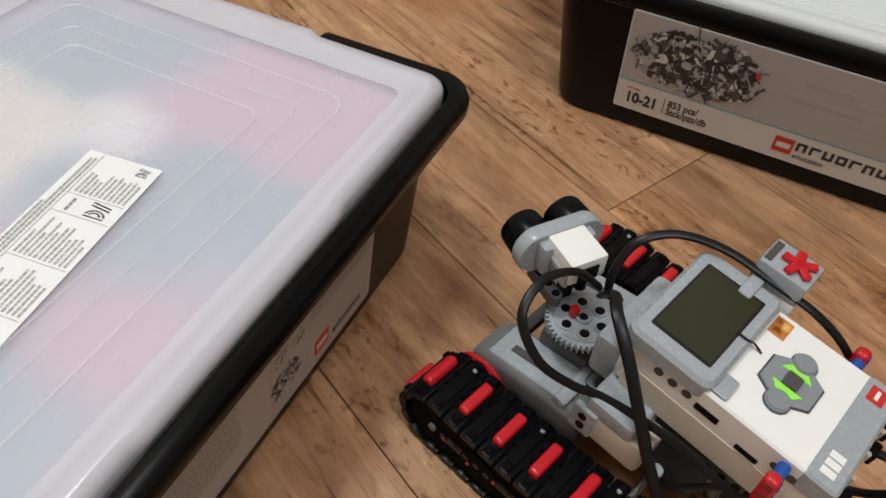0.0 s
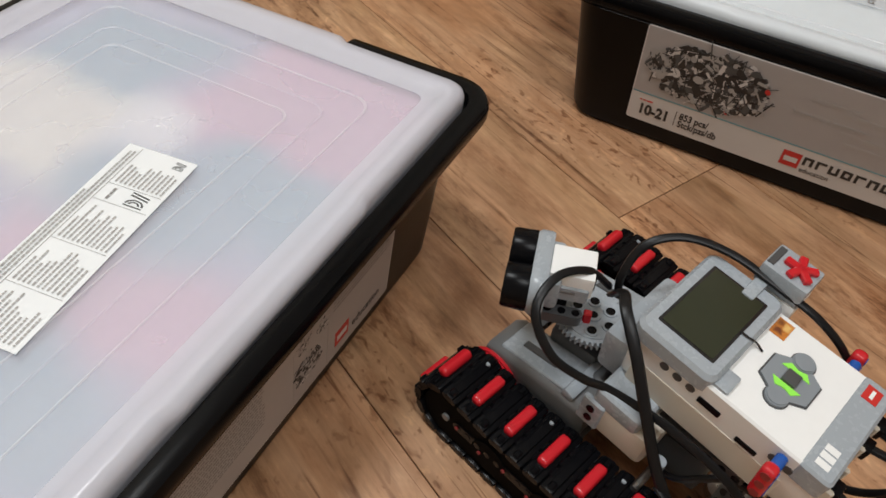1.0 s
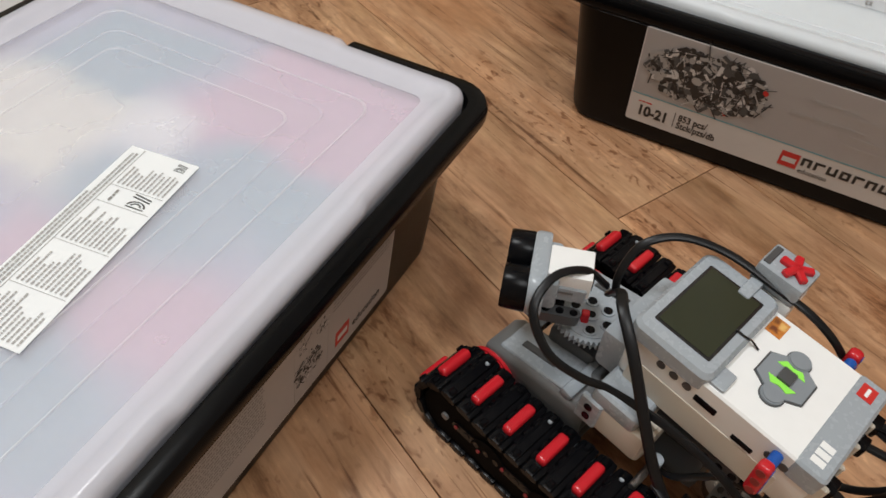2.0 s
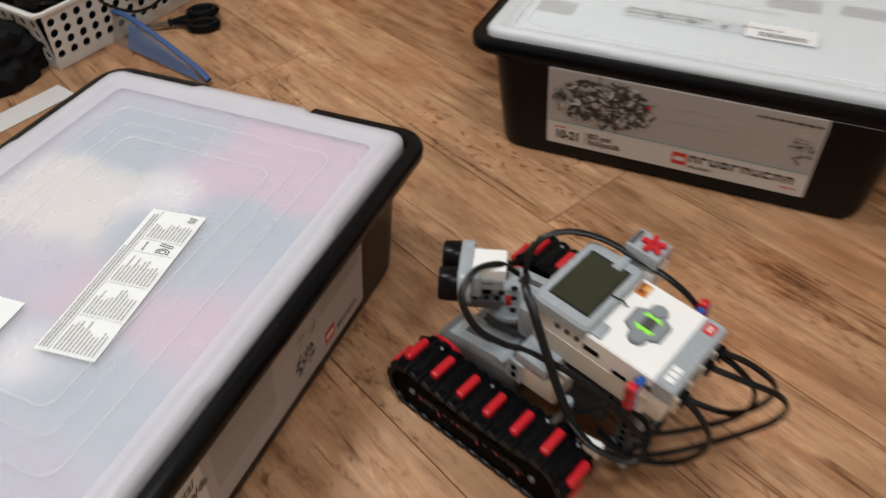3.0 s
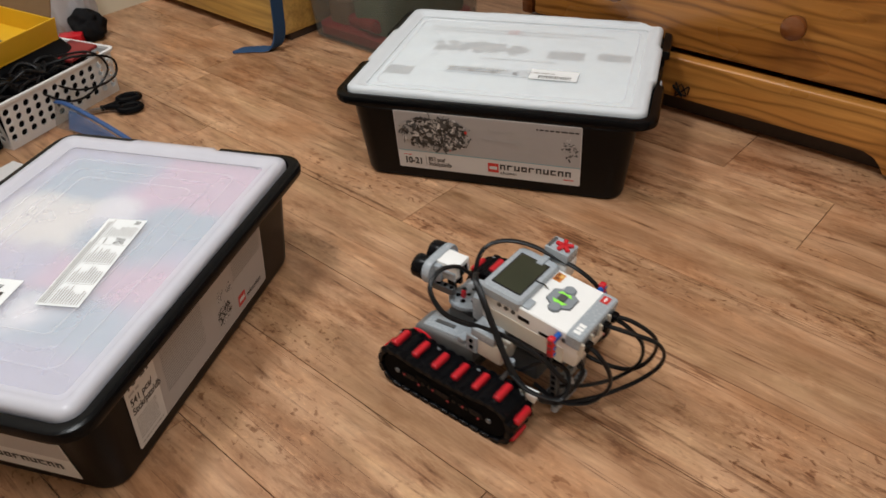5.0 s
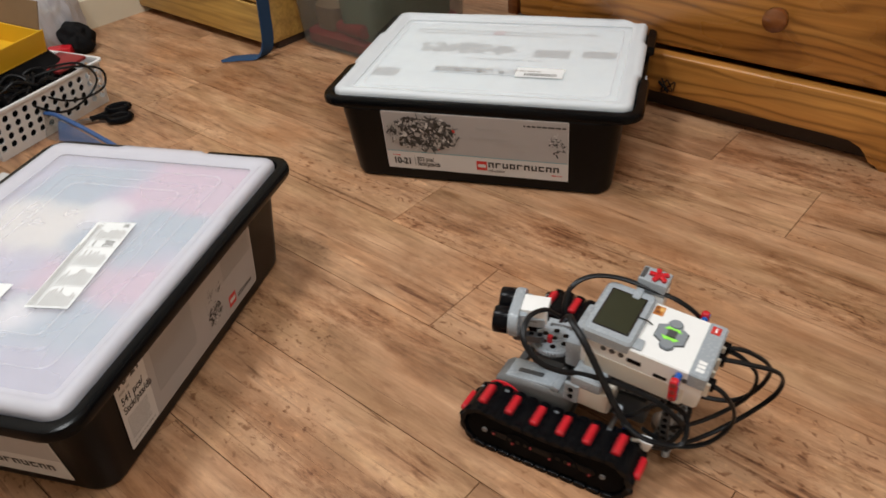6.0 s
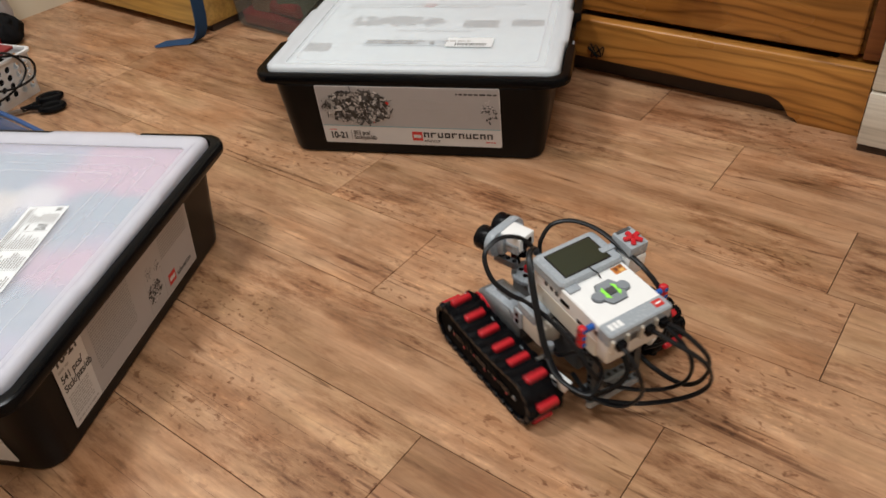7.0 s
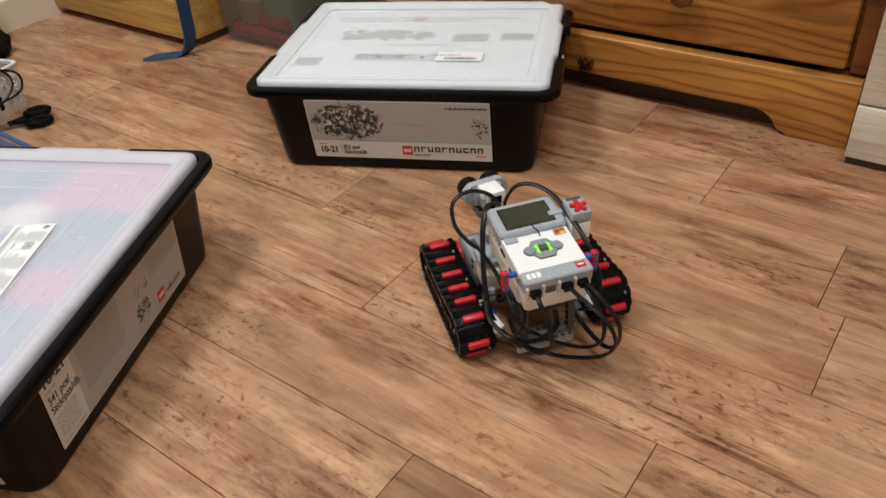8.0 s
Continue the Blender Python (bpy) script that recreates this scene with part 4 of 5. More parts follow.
def basket():
    """A white plastic basket with rows of round holes in its sloping sides."""
    bk = empty("basket", pose(-0.678, -0.060, 0, 0, 0, 82), "white perforated plastic basket full of cables", "basket")
    L, D, Hh = 0.245, 0.19, 0.084

    def panel(name, length, m, cols):
        rows_n, r = 4, 0.0064
        cw, ch = length / cols, Hh * 0.74 / rows_n
        bb = bmesh.new()
        for i in range(cols):
            for j in range(rows_n):
                cx, cy = -length / 2 + (i + 0.5) * cw, 0.012 + (j + 0.5) * ch
                outer = [(cx + dx * cw / 2, cy + dy * ch / 2) for dx, dy in ((1, 0), (1, 1), (0, 1), (-1, 1), (-1, 0), (-1, -1), (0, -1), (1, -1))]
                vo = [[bb.verts.new((x, y, z)) for x, y in outer] for z in (0, 0.0022)]
                vi = [[bb.verts.new((cx + r * math.cos(q * math.pi / 4), cy + r * math.sin(q * math.pi / 4), z)) for q in range(8)] for z in (0, 0.0022)]
                for q in range(8):
                    n2 = (q + 1) % 8
                    bb.faces.new((vo[0][q], vo[0][n2], vi[0][n2], vi[0][q]))
                    bb.faces.new((vo[1][q], vi[1][q], vi[1][n2], vo[1][n2]))
                    bb.faces.new((vi[0][q], vi[0][n2], vi[1][n2], vi[1][q]))
        block(bb, length, 0.012, 0.0024, pose(0, 0.006, 0.0011))
        block(bb, length, Hh * 0.26 - 0.012, 0.0024, pose(0, 0.012 + Hh * 0.74 + (Hh * 0.26 - 0.012) / 2, 0.0011))
        part(name, bb, M["basket"], bk, at=m, smooth=False)

    panel("side_panel", L, pose(L / 2, 0, 0, 90 + 5, 0, 0), 12)
    panel("side_panel", L, pose(L / 2, D, 0, 90 - 5, 0, 0), 12)
    panel("side_panel", D, pose(L, D / 2, 0, 0, 0, 90) @ pose(0, 0, 0, 95, 0, 0), 9)
    panel("side_panel", D, pose(0, D / 2, 0, 0, 0, 90) @ pose(0, 0, 0, 85, 0, 0), 9)
    part("bottom", block(bmesh.new(), L, D, 0.003, pose(L / 2, D / 2, 0.0035)), M["basket"], bk)
    bb = bmesh.new()
    loft(bb, [ring_pts(L / 2 + 0.008, D / 2 + 0.008, 0.012, Hh - 0.006), ring_pts(L / 2 + 0.013, D / 2 + 0.013, 0.014, Hh - 0.004), ring_pts(L / 2 + 0.013, D / 2 + 0.013, 0.014, Hh),
              ring_pts(L / 2 + 0.007, D / 2 + 0.007, 0.011, Hh), ring_pts(L / 2 + 0.006, D / 2 + 0.006, 0.011, Hh - 0.006)], bottom=False, top=False, m=pose(L / 2, D / 2, 0))
    part("rim", bb, M["basket"], bk)
    return bk


basket()
BK = pose(-0.678, -0.060, 0, 0, 0, 82)
rnd = random.Random(21)
for k in range(13):
    cx, cy, r = rnd.uniform(0.03, 0.15), rnd.uniform(0.012, 0.026), rnd.uniform(0.018, 0.040)
    pts = []
    z0 = rnd.uniform(0.074, 0.100)
    for q in range(9):
        a = q * 0.9 + k
        pts.append(BK @ Vector((cx + r * math.cos(a) * rnd.uniform(0.8, 1.2), cy + min(r, 0.024) * 0.7 * math.sin(a) * rnd.uniform(0.8, 1.2), z0 + 0.012 * math.sin(a * 1.7 + k))))
    tagged(part("cable", tube(bmesh.new(), pts, 0.0026, seg=6, per=5), M["rubber"]), "coiled black cable in the white basket", "cable", "cables in the basket")
for k, pts in enumerate((((0.16, 0.05, 0.092), (0.20, -0.01, 0.096), (0.22, -0.022, 0.060), (0.18, -0.02, 0.034), (0.12, -0.02, 0.038), (0.06, 0.01, 0.092)),
                         ((0.10, 0.04, 0.092), (0.17, -0.005, 0.098), (0.235, -0.02, 0.072), (0.225, -0.022, 0.038), (0.15, -0.018, 0.046), (0.09, 0.01, 0.092)))):
    tagged(part("cable", tube(bmesh.new(), [BK @ Vector(p) for p in pts], 0.0022, seg=6, per=6), M["rubber"]), "black cable hanging over the basket's edge", "cable", "cables in the basket")
for x, y, z, a in ((0.035, 0.028, 0.078, 10), (0.105, 0.026, 0.080, -8), (0.160, 0.028, 0.074, 6)):
    tagged(part("adapter", block(bmesh.new(), 0.07, 0.04, 0.028, None, 0.005), M["black"], at=BK @ pose(x, y, z, 12, 6, a)), "black mains adapter lying among cables", "adapter", "adapters in the basket")
tagged(part("adapter", block(bmesh.new(), 0.06, 0.045, 0.03, None, 0.005), M["black"], at=BK @ pose(0.066, 0.024, 0.086, 10, 0, 20)), "black mains adapter lying among cables", "adapter")
tagged(part("red_case", block(bmesh.new(), 0.070, 0.062, 0.006, None, 0.002), M["dark_red"], at=BK @ pose(0.200, 0.036, 0.091, 3, -2, 4)), "flat red case on top of the basket", "case")
# added black filler: dark clutter, and the shade seen through the basket's holes
b = bmesh.new()
loft(b, [ring_pts(0.108, 0.082, 0.02, 0.006), ring_pts(0.110, 0.084, 0.03, 0.068), ring_pts(0.085, 0.046, 0.03, 0.122)])
tagged(part("cable_bag", b, M["cloth_black"], at=BK @ pose(0.120, 0.098, 0)), "added black filler for dark clutter and shade behind the basket's holes", "bag")
YT = empty("yellow_tray", BK @ pose(0.090, 0.126, 0.124, 6, 0, 3), "open yellow card tray with a raised brown flap", "tray")
part("tray_floor", block(bmesh.new(), 0.200, 0.170, 0.003, pose(0, 0, 0.0015), 0.001, 1), M["yellow"], YT)
for sy in (-1, 1):
    part("tray_side", block(bmesh.new(), 0.200, 0.003, 0.042, pose(0, sy * 0.0855, 0.021, sy * -8, 0, 0), 0.001, 1), M["yellow"], YT)
for sx in (-1, 1):
    part("tray_end", block(bmesh.new(), 0.003, 0.168, 0.036, pose(sx * 0.1005, 0, 0.018, 0, sx * 6, 0), 0.001, 1), M["yellow"], YT)
part("back_flap", block(bmesh.new(), 0.003, 0.160, 0.050, pose(0.1100, 0.004, 0.060, 0, 16, 0), 0.001, 1), M["cardboard"], YT, "raised brown flap")
b = bmesh.new()
for k in range(16):
    prism(b, [(0.006 * math.cos(q * 1.047), 0.004 * math.sin(q * 1.047)) for q in range(6)], 0.0003, pose(rnd.uniform(-0.012, 0.012), rnd.uniform(-0.016, 0.016), 0.0031 + k * 2e-6, 0, 0, k * 40))
tagged(part("printed_picture", b, M["dark_grey"], YT, "small dark printed picture", smooth=False, at=pose(0.030, -0.020, 0)), kind="stuff")

SC = empty("scissors", pose(-0.596, 0.104, 0, 0, 0, 38), "black-handled scissors lying on the floor", "scissors")
for s in (-1, 1):
    b = bmesh.new()
    pts = [(0.030 + 0.019 * math.cos(q * math.pi / 4), s * 0.016 + 0.0125 * math.sin(q * math.pi / 4), 0.010 + 0.003 * s) for q in range(9)]
    tube(b, pts, 0.0058, 0.0062, 8, 4)
    tube(b, [(0.014, s * 0.012, 0.010), (-0.004, s * 0.003, 0.010), (-0.02, -s * 0.002, 0.009)], 0.0055, 0.005, 8, 4)
    part("handle", b, M["black"], SC)
    part("blade", prism(bmesh.new(), [(-0.014, -0.006 * s), (-0.085, 0.001), (-0.014, 0.005 * s)], 0.0016, pose(0, 0, 0.0065 + 0.002 * s)), M["steel"], SC, "steel blade")

BL = empty("blue_lid", pose(-0.620, 0.006, 0.0, 0, 0, -12), "clear plastic lid with a blue edge leaning by the basket", "lid")
OUT = [(-0.040, 0.0), (0.156, 0.0), (0.162, 0.005), (0.140, 0.014), (0.092, 0.026), (0.040, 0.037), (-0.010, 0.045), (-0.040, 0.044)]
b = prism(bmesh.new(), OUT, 0.003, pose(0, 0.012, 0.001, 72, 0, 0))
part("lid_sheet", b, M["clear"], BL)
b = prism(bmesh.new(), [(0.000, 0.006), (0.146, 0.003), (0.132, 0.011), (0.090, 0.022), (0.038, 0.033), (0.002, 0.039)], 0.004, pose(0, 0.009, 0.001, 72, 0, 0))
part("blue_sheet", b, M["blue_clear"], BL)
b = tube(bmesh.new(), [(x, 0.012 + y * 0.31, 0.002 + y * 0.95) for x, y in OUT[2:]], 0.0046, 0.0030, 8, 4)
part("blue_edge", b, M["blue_dull"], BL, "blue rounded edge")

tagged(part("paper_card", loft(bmesh.new(), [ring_pts(0.020, 0.055, 0.002, 0.0006, 2), ring_pts(0.020, 0.055, 0.002, 0.0016, 2)]), M["paper"], at=pose(-0.640, -0.150, 0, 0, 0, -12)), "white printed paper card on the floor", "card")
b = bmesh.new()
bmesh.ops.create_icosphere(b, subdivisions=4, radius=0.06)
for v in b.verts:
    n = noise.noise(v.co * 24) + 0.5 * noise.noise(v.co * 60)
    v.co *= 1 + 0.4 * n
    v.co.z = max(v.co.z * 0.75, -0.03)
b.transform(pose(0, 0, 0.030))
tagged(part("black_pouch", b, M["cloth_black"], at=pose(-0.735, -0.105, 0)), "crumpled black cloth pouch on the floor", "pouch")
b = bmesh.new()
bmesh.ops.create_icosphere(b, subdivisions=4, radius=0.034)
for v in b.verts:
    v.co *= 1 + 0.35 * noise.noise(v.co * 34) + 0.18 * noise.noise(v.co * 80)
    v.co.z = max(v.co.z, -0.03)
b.transform(pose(0, 0, 0.03))
tagged(part("shoe_bag", b, M["cloth_black"], at=pose(-0.872, 0.400, 0)), "small black by the wall", "bag")
tagged(part("red_box", block(bmesh.new(), 0.05, 0.035, 0.03, pose(0, 0, 0.015), 0.004), M["red"], at=pose(-0.880, 0.350, 0, 0, 0, 30)), "small red box on the floor", "box")
b = bmesh.new()
bmesh.ops.create_icosphere(b, subdivisions=5, radius=0.055)
for v in b.verts:
    v.co *= 1 + 0.30 * noise.noise(v.co * 22) + 0.16 * noise.noise(v.co * 60) + 0.08 * noise.noise(v.co * 130)
    v.co.z = max(v.co.z * 2.6, -0.09)
b.transform(pose(0, 0, 0.09))
tagged(part("plastic_bag", b, M["bag"], at=pose(-0.945, 0.432, 0)), "crumpled whitish plastic bag", "bag")

# ---- the robot ----
ROBOT = [
    (0.0, 0.0888, -0.2839, 74.1),
    (1.0, 0.0888, -0.2839, 74.1),
    (1.2, 0.0888, -0.2839, 74.1),
    (2.5, 0.0888, -0.2839, 74.1),
    (3.0, 0.0906, -0.2916, 72.8),
    (3.3, 0.0942, -0.2914, 73.9),
    (3.5, 0.0946, -0.2923, 72.5),
    (4.0, 0.0977, -0.2979, 72.9),
    (4.5, 0.1527, -0.3152, 71.3),
    (4.7, 0.1819, -0.3209, 68.8),
    (5.8, 0.3091, -0.3702, 72.7),
    (6.0, 0.3314, -0.3830, 75.6),
    (6.5, 0.3966, -0.4028, 73.8),
    (6.8, 0.3732, -0.3710, 56.4),
    (7.0, 0.3701, -0.3531, 43.0),
    (7.2, 0.3690, -0.3304, 29.6),
    (7.5, 0.3515, -0.2996, 26.8),
    (8.0, 0.3293, -0.2562, 27.2),
]
HEAD = [(0.0, -20), (0.6, -18), (0.8, 8), (1.0, 33), (1.2, 34), (2.5, 34), (3.5, 36), (3.7, 34), (4.0, 2), (4.2, 2), (4.7, 0), (5.8, 15), (6.5, 10), (6.8, 18), (7.2, 14), (8.0, 8)]
ROBOT_LABEL = "tracked toy robot of grey, white and red bricks with cables"
robot = empty("toy_robot", pose(*ROBOT[0][1:3], 0, 0, 0, ROBOT[0][3]), ROBOT_LABEL, "toy robot")


def holes_beam(bm, length, m, mat=0):
    """A studless beam, 8 mm high and thick, with rounded ends and round holes sunk in its sides."""
    h = 0.0037
    outline = [(length / 2 - h + h * math.cos(a), h * math.sin(a)) for a in [radians(d) for d in range(-90, 91, 30)]]
    outline += [(-length / 2 + h + h * math.cos(a), h * math.sin(a)) for a in [radians(d) for d in range(90, 271, 30)]]
    prism(bm, outline, 0.0074, m @ pose(0, 0, -0.0037), mat)
    n = max(1, round(length / 0.008))
    for k in range(n):
        x = -length / 2 + h + 0.0003 + k * 0.008
        if x > length / 2 - 0.002:
            break
        for s in (-1, 1):
            rod(bm, 0.0024, 0.0024, 0.0004, m @ pose(x, 0, s * 0.0038), 10, mat=1)
    return bm


# control brick
BRICK = pose(0, -0.0730, 0.1285, 6.0, 0, 0)


def control_brick():
    bx, by = 0.0350, 0.0545
    b = bmesh.new()
    loft(b, [ring_pts(bx - 0.003, by - 0.002, 0.003, -0.0400), ring_pts(bx - 0.001, by - 0.001, 0.003, -0.0370), ring_pts(bx, by, 0.003, -0.0200), ring_pts(bx, by, 0.003, -0.0012), ring_pts(bx - 0.0012, by - 0.0012, 0.0025, 0.0)])
    br = part("control_brick", b, M["white"], robot, "white control brick with screen and buttons", at=BRICK)
    # lower half of the same plastic, warm shadow put into its colour
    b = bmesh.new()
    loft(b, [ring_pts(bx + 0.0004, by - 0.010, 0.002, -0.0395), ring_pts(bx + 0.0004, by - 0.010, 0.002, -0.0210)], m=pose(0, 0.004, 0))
    part("shaded_side_shell", b, M["cream_abs"], br)
    b = bmesh.new()
    loft(b, [ring_pts(bx + 0.0006, 0.0085, 0.003, -0.0130), ring_pts(bx + 0.0006, 0.0085, 0.003, -0.0008), ring_pts(bx - 0.0008, 0.0070, 0.002, 0.0006)], m=pose(0, -by + 0.0078, 0))
    part("port_cover", b, M["grey"], br, "grey end strip")
    b = bmesh.new()
    loft(b, [ring_pts(bx + 0.0015, 0.0235, 0.006, -0.006), ring_pts(bx + 0.0015, 0.0235, 0.006, 0.0030), ring_pts(bx - 0.0005, 0.0215, 0.005, 0.0055)], m=pose(0, by - 0.0205, 0))
    bez = part("screen_bezel", b, M["grey"], br, "raised grey screen surround")
    b = bmesh.new()
    loft(b, [ring_pts(0.0268, 0.0168, 0.001, 0.0053, 2), ring_pts(0.0268, 0.0168, 0.001, 0.0058, 2)], m=pose(-0.0005, by - 0.0205, 0))
    part("screen_frame", b, M["lcd_frame"], bez)
    b = bmesh.new()
    loft(b, [ring_pts(0.0252, 0.0152, 0.0008, 0.0058, 2), ring_pts(0.0252, 0.0152, 0.0008, 0.0061, 2)], m=pose(-0.0005, by - 0.0205, 0))
    part("screen", b, M["lcd"], bez, "dark greenish liquid-crystal screen")
    # trunk line from the screen to the buttons
    part("dark_line", tube(bmesh.new(), [(0.000, by - 0.036, 0.0062), (0.000, by - 0.0415, 0.0062), (0.0035, by - 0.0450, 0.0030), (0.0035, by - 0.050, 0.0006)], 0.0006, seg=5, per=3), M["lcd_frame"], br)
    part("back_button", loft(bmesh.new(), [ring_pts(0.0065, 0.0045, 0.0015, 0.0), ring_pts(0.0065, 0.0045, 0.0015, 0.0018), ring_pts(0.0058, 0.0038, 0.0013, 0.0022)], m=pose(-0.0265, 0.0075, 0)), M["grey"], br)
    # button cross
    cy = -0.0135
    for sy in (-1, 1):
        wing = [(-0.0150, sy * 0.0008), (-0.0078, sy * 0.0128), (0.0078, sy * 0.0128), (0.0150, sy * 0.0008)]
        wing = wing if sy > 0 else wing[::-1]
        part("button_outline", prism(bmesh.new(), [(x * 1.05, y * 1.07) for x, y in wing], 0.0005, pose(0, cy, 0.0)), M["dark_grey"], br)
        part("arrow_button", prism(bmesh.new(), wing, 0.0014, pose(0, cy, 0)), M["button_grey"], br)
    for sx in (-1, 1):
        part("button_outline", rod(bmesh.new(), 0.0066, 0.0066, 0.0006, pose(sx * 0.0140, cy, 0.0003), 24), M["dark_grey"], br)
        part("side_button", rod(bmesh.new(), 0.0061, 0.0058, 0.0024, pose(sx * 0.0140, cy, 0.0012), 24, 0.0006), M["button_grey"], br)
        part("lamp", prism(bmesh.new(), [(sx * 0.0046, -0.0078), (sx * 0.0088, -0.0044), (sx * 0.0074, 0.0), (sx * 0.0088, 0.0044), (sx * 0.0046, 0.0078)], 0.0018, pose(0, cy, 0)), M["green"], br, "green lit button lamp")
    part("centre_button", block(bmesh.new(), 0.0088, 0.0078, 0.0044, pose(0, cy, 0.0010), 0.0008, 2), M["dark_grey"], br)
    part("orange_sticker", plate(bmesh.new(), 0.0185, 0.0005, 0.0310, 0.0095, 0.0001, 0.0002), M["orange"], br, "small orange holographic sticker", smooth=False)
    part("red_mark", plate(bmesh.new(), 0.0205, -by + 0.0045, 0.0305, -by + 0.0125, 0.0007, 0.0002), M["red_print"], br, smooth=False)
    part("mark_bar", plate(bmesh.new(), 0.0226, -by + 0.0076, 0.0284, -by + 0.0094, 0.0010, 0.0002), M["white"], br, smooth=False)
    y0 = -by + 0.0045
    for k in range(3):
        x = -0.0300 + k * 0.0050
        part("white_bar", plate(bmesh.new(), x, y0, x + 0.0040, y0 + 0.0070, 0.0007, 0.0001), M["white"], br, smooth=False)
    # sockets at the rear, peg holes and slots along the sides
    for k in range(4):
        part("socket", block(bmesh.new(), 0.0115, 0.004, 0.0105, pose(-0.0245 + 0.0163 * k, -by + 0.0008, -0.0135), 0.001, 1), M["dark_grey"], br)
        part("socket_rib", block(bmesh.new(), 0.0030, 0.006, 0.016, pose(-0.0327 + 0.0163 * k, -by - 0.0008, -0.0125), 0.001, 1), M["cream_abs"], br)
    for sx in (-1, 1):
        for y in (0.034, 0.026, 0.018, -0.030, -0.038):
            part("peg_hole", rod(bmesh.new(), 0.0026, 0.0026, 0.0008, pose(sx * bx, y, -0.0105, 0, 90, 0), 12), M["dark_grey"], br)
        part("port_slot", block(bmesh.new(), 0.0016, 0.013, 0.0045, pose(sx * bx, 0.006, -0.0125), 0.0005, 1), M["black"], br)
        part("port_slot", block(bmesh.new(), 0.0016, 0.012, 0.0035, pose(sx * bx, -0.018, -0.0175), 0.0005, 1), M["black"], br)
        part("blue_pin", rod(bmesh.new(), 0.0030, 0.0030, 0.0085, pose(sx * (bx + 0.004), -0.0325, -0.0060, 0, 90, 0), 16, 0.0005), M["blue"], br, "blue connector pin")
        rb = block(bmesh.new(), 0.0076, 0.0076, 0.0235, None, 0.0034, 4)
        for zz in (-0.0078, 0.0, 0.0078):
            rod(rb, 0.0024, 0.0024, 0.0004, pose(0, -0.0039, zz, 90, 0, 0), 10, mat=1)
            rod(rb, 0.0025, 0.0025, 0.0004, pose(sx * 0.0039, 0, zz, 0, 90, 0), 10, mat=2)
        part("red_beam", rb, [M["red"], M["blue"], M["dark_red"]], br, "red three-hole beam", at=pose(sx * (bx + 0.0118), -0.0325, -0.0125, -6, 0, 0))
    return br


control_brick()

# sensor head on its turntable
HEAD_AT = (-0.010, 0.018, 0.0850)
UP = 0.0120


def gear():
    b = bmesh.new()
    out = []
    for k in range(40):
        for q, r in ((0.0, 0.0190), (0.22, 0.0192), (0.36, 0.0212), (0.60, 0.0212), (0.76, 0.0192)):
            a = 2 * math.pi * (k + q) / 40
            out.append((r * math.cos(a), r * math.sin(a)))
    prism(b, out, 0.0040, pose(0, 0, -0.002))
    rod(b, 0.0165, 0.0165, 0.0006, pose(0, 0, 0.0022), 32, mat=0)
    for k in range(6):
        m = pose(0.0112 * math.cos(k * 1.047), 0.0112 * math.sin(k * 1.047), 0.0026)
        rod(b, 0.0042, 0.0042, 0.0014, m, 14, mat=0)
        rod(b, 0.0029, 0.0029, 0.0018, m, 12, mat=1)
    rod(b, 0.0045, 0.0045, 0.0020, pose(0, 0, 0.003), 14, mat=0)
    rod(b, 0.0026, 0.0026, 0.0024, pose(0, 0, 0.003), 10, mat=1)
    return b


head = part("turntable_gear", gear(), [M["grey"], M["black"]], robot, "grey toothed gear wheel", at=pose(*HEAD_AT))
part("axle", block(bmesh.new(), 0.0048, 0.0048, 0.012, pose(-0.004, 0.004, 0.004), 0.0008, 1), M["red"], head, "red axle")
part("mount", holes_beam(bmesh.new(), 0.030, pose(-0.0135, 0.023, 0.0140) @ pose(0, 0, 0, 0, 0, 90)), [M["dark_grey"], M["black"]], head, "dark grey beam with holes")
part("mount", holes_beam(bmesh.new(), 0.024, pose(0.0060, 0.024, 0.0140) @ pose(0, 0, 0, 0, 0, 90)), [M["black"], M["dark_grey"]], head)
part("sensor_body", block(bmesh.new(), 0.0230, 0.0250, 0.0155, pose(0, 0.0185, 0.0245 + UP), 0.0014, 2), M["white"], head, "white sensor body")
for sx in (-1, 1):
    part("sensor_side", block(bmesh.new(), 0.0030, 0.0235, 0.0110, pose(sx * 0.0112, 0.0195, 0.0185 + UP), 0.0010, 1), M["grey"], head, "grey side plate of the sensor")
    part("side_slot", block(bmesh.new(), 0.0008, 0.0130, 0.0022, pose(sx * 0.0128, 0.0215, 0.0205 + UP), 0.0003, 1), M["mid_grey"], head)
part("head_post", block(bmesh.new(), 0.0076, 0.0076, 0.018, pose(0.0, 0.0210, 0.0055 + UP * 0.4), 0.001, 1), M["black"], head)
part("sensor_socket", block(bmesh.new(), 0.0130, 0.0020, 0.0100, pose(0, 0.0058, 0.0225 + UP), 0.0008, 1), M["black"], head)
b = bmesh.new()
lobes = []
for s in (1, -1):
    for d in range(-75, 76, 15):
        a = radians(d if s > 0 else d + 180)
        lobes.append((s * 0.0138 + 0.0142 * math.cos(a), 0.0142 * math.sin(a)))
loft(b, [[(x * 0.94, y * 0.94, 0.0) for x, y in lobes], [(x, y, 0.002) for x, y in lobes], [(x, y, 0.0080) for x, y in lobes], [(x * 0.97, y * 0.97, 0.0095) for x, y in lobes]], m=pose(0, 0.0405, 0.0190 + UP, 90, 0, 0))
part("sensor_housing", b, M["grey"], head, "grey double-round sensor housing", at=pose(0, 0, 0))
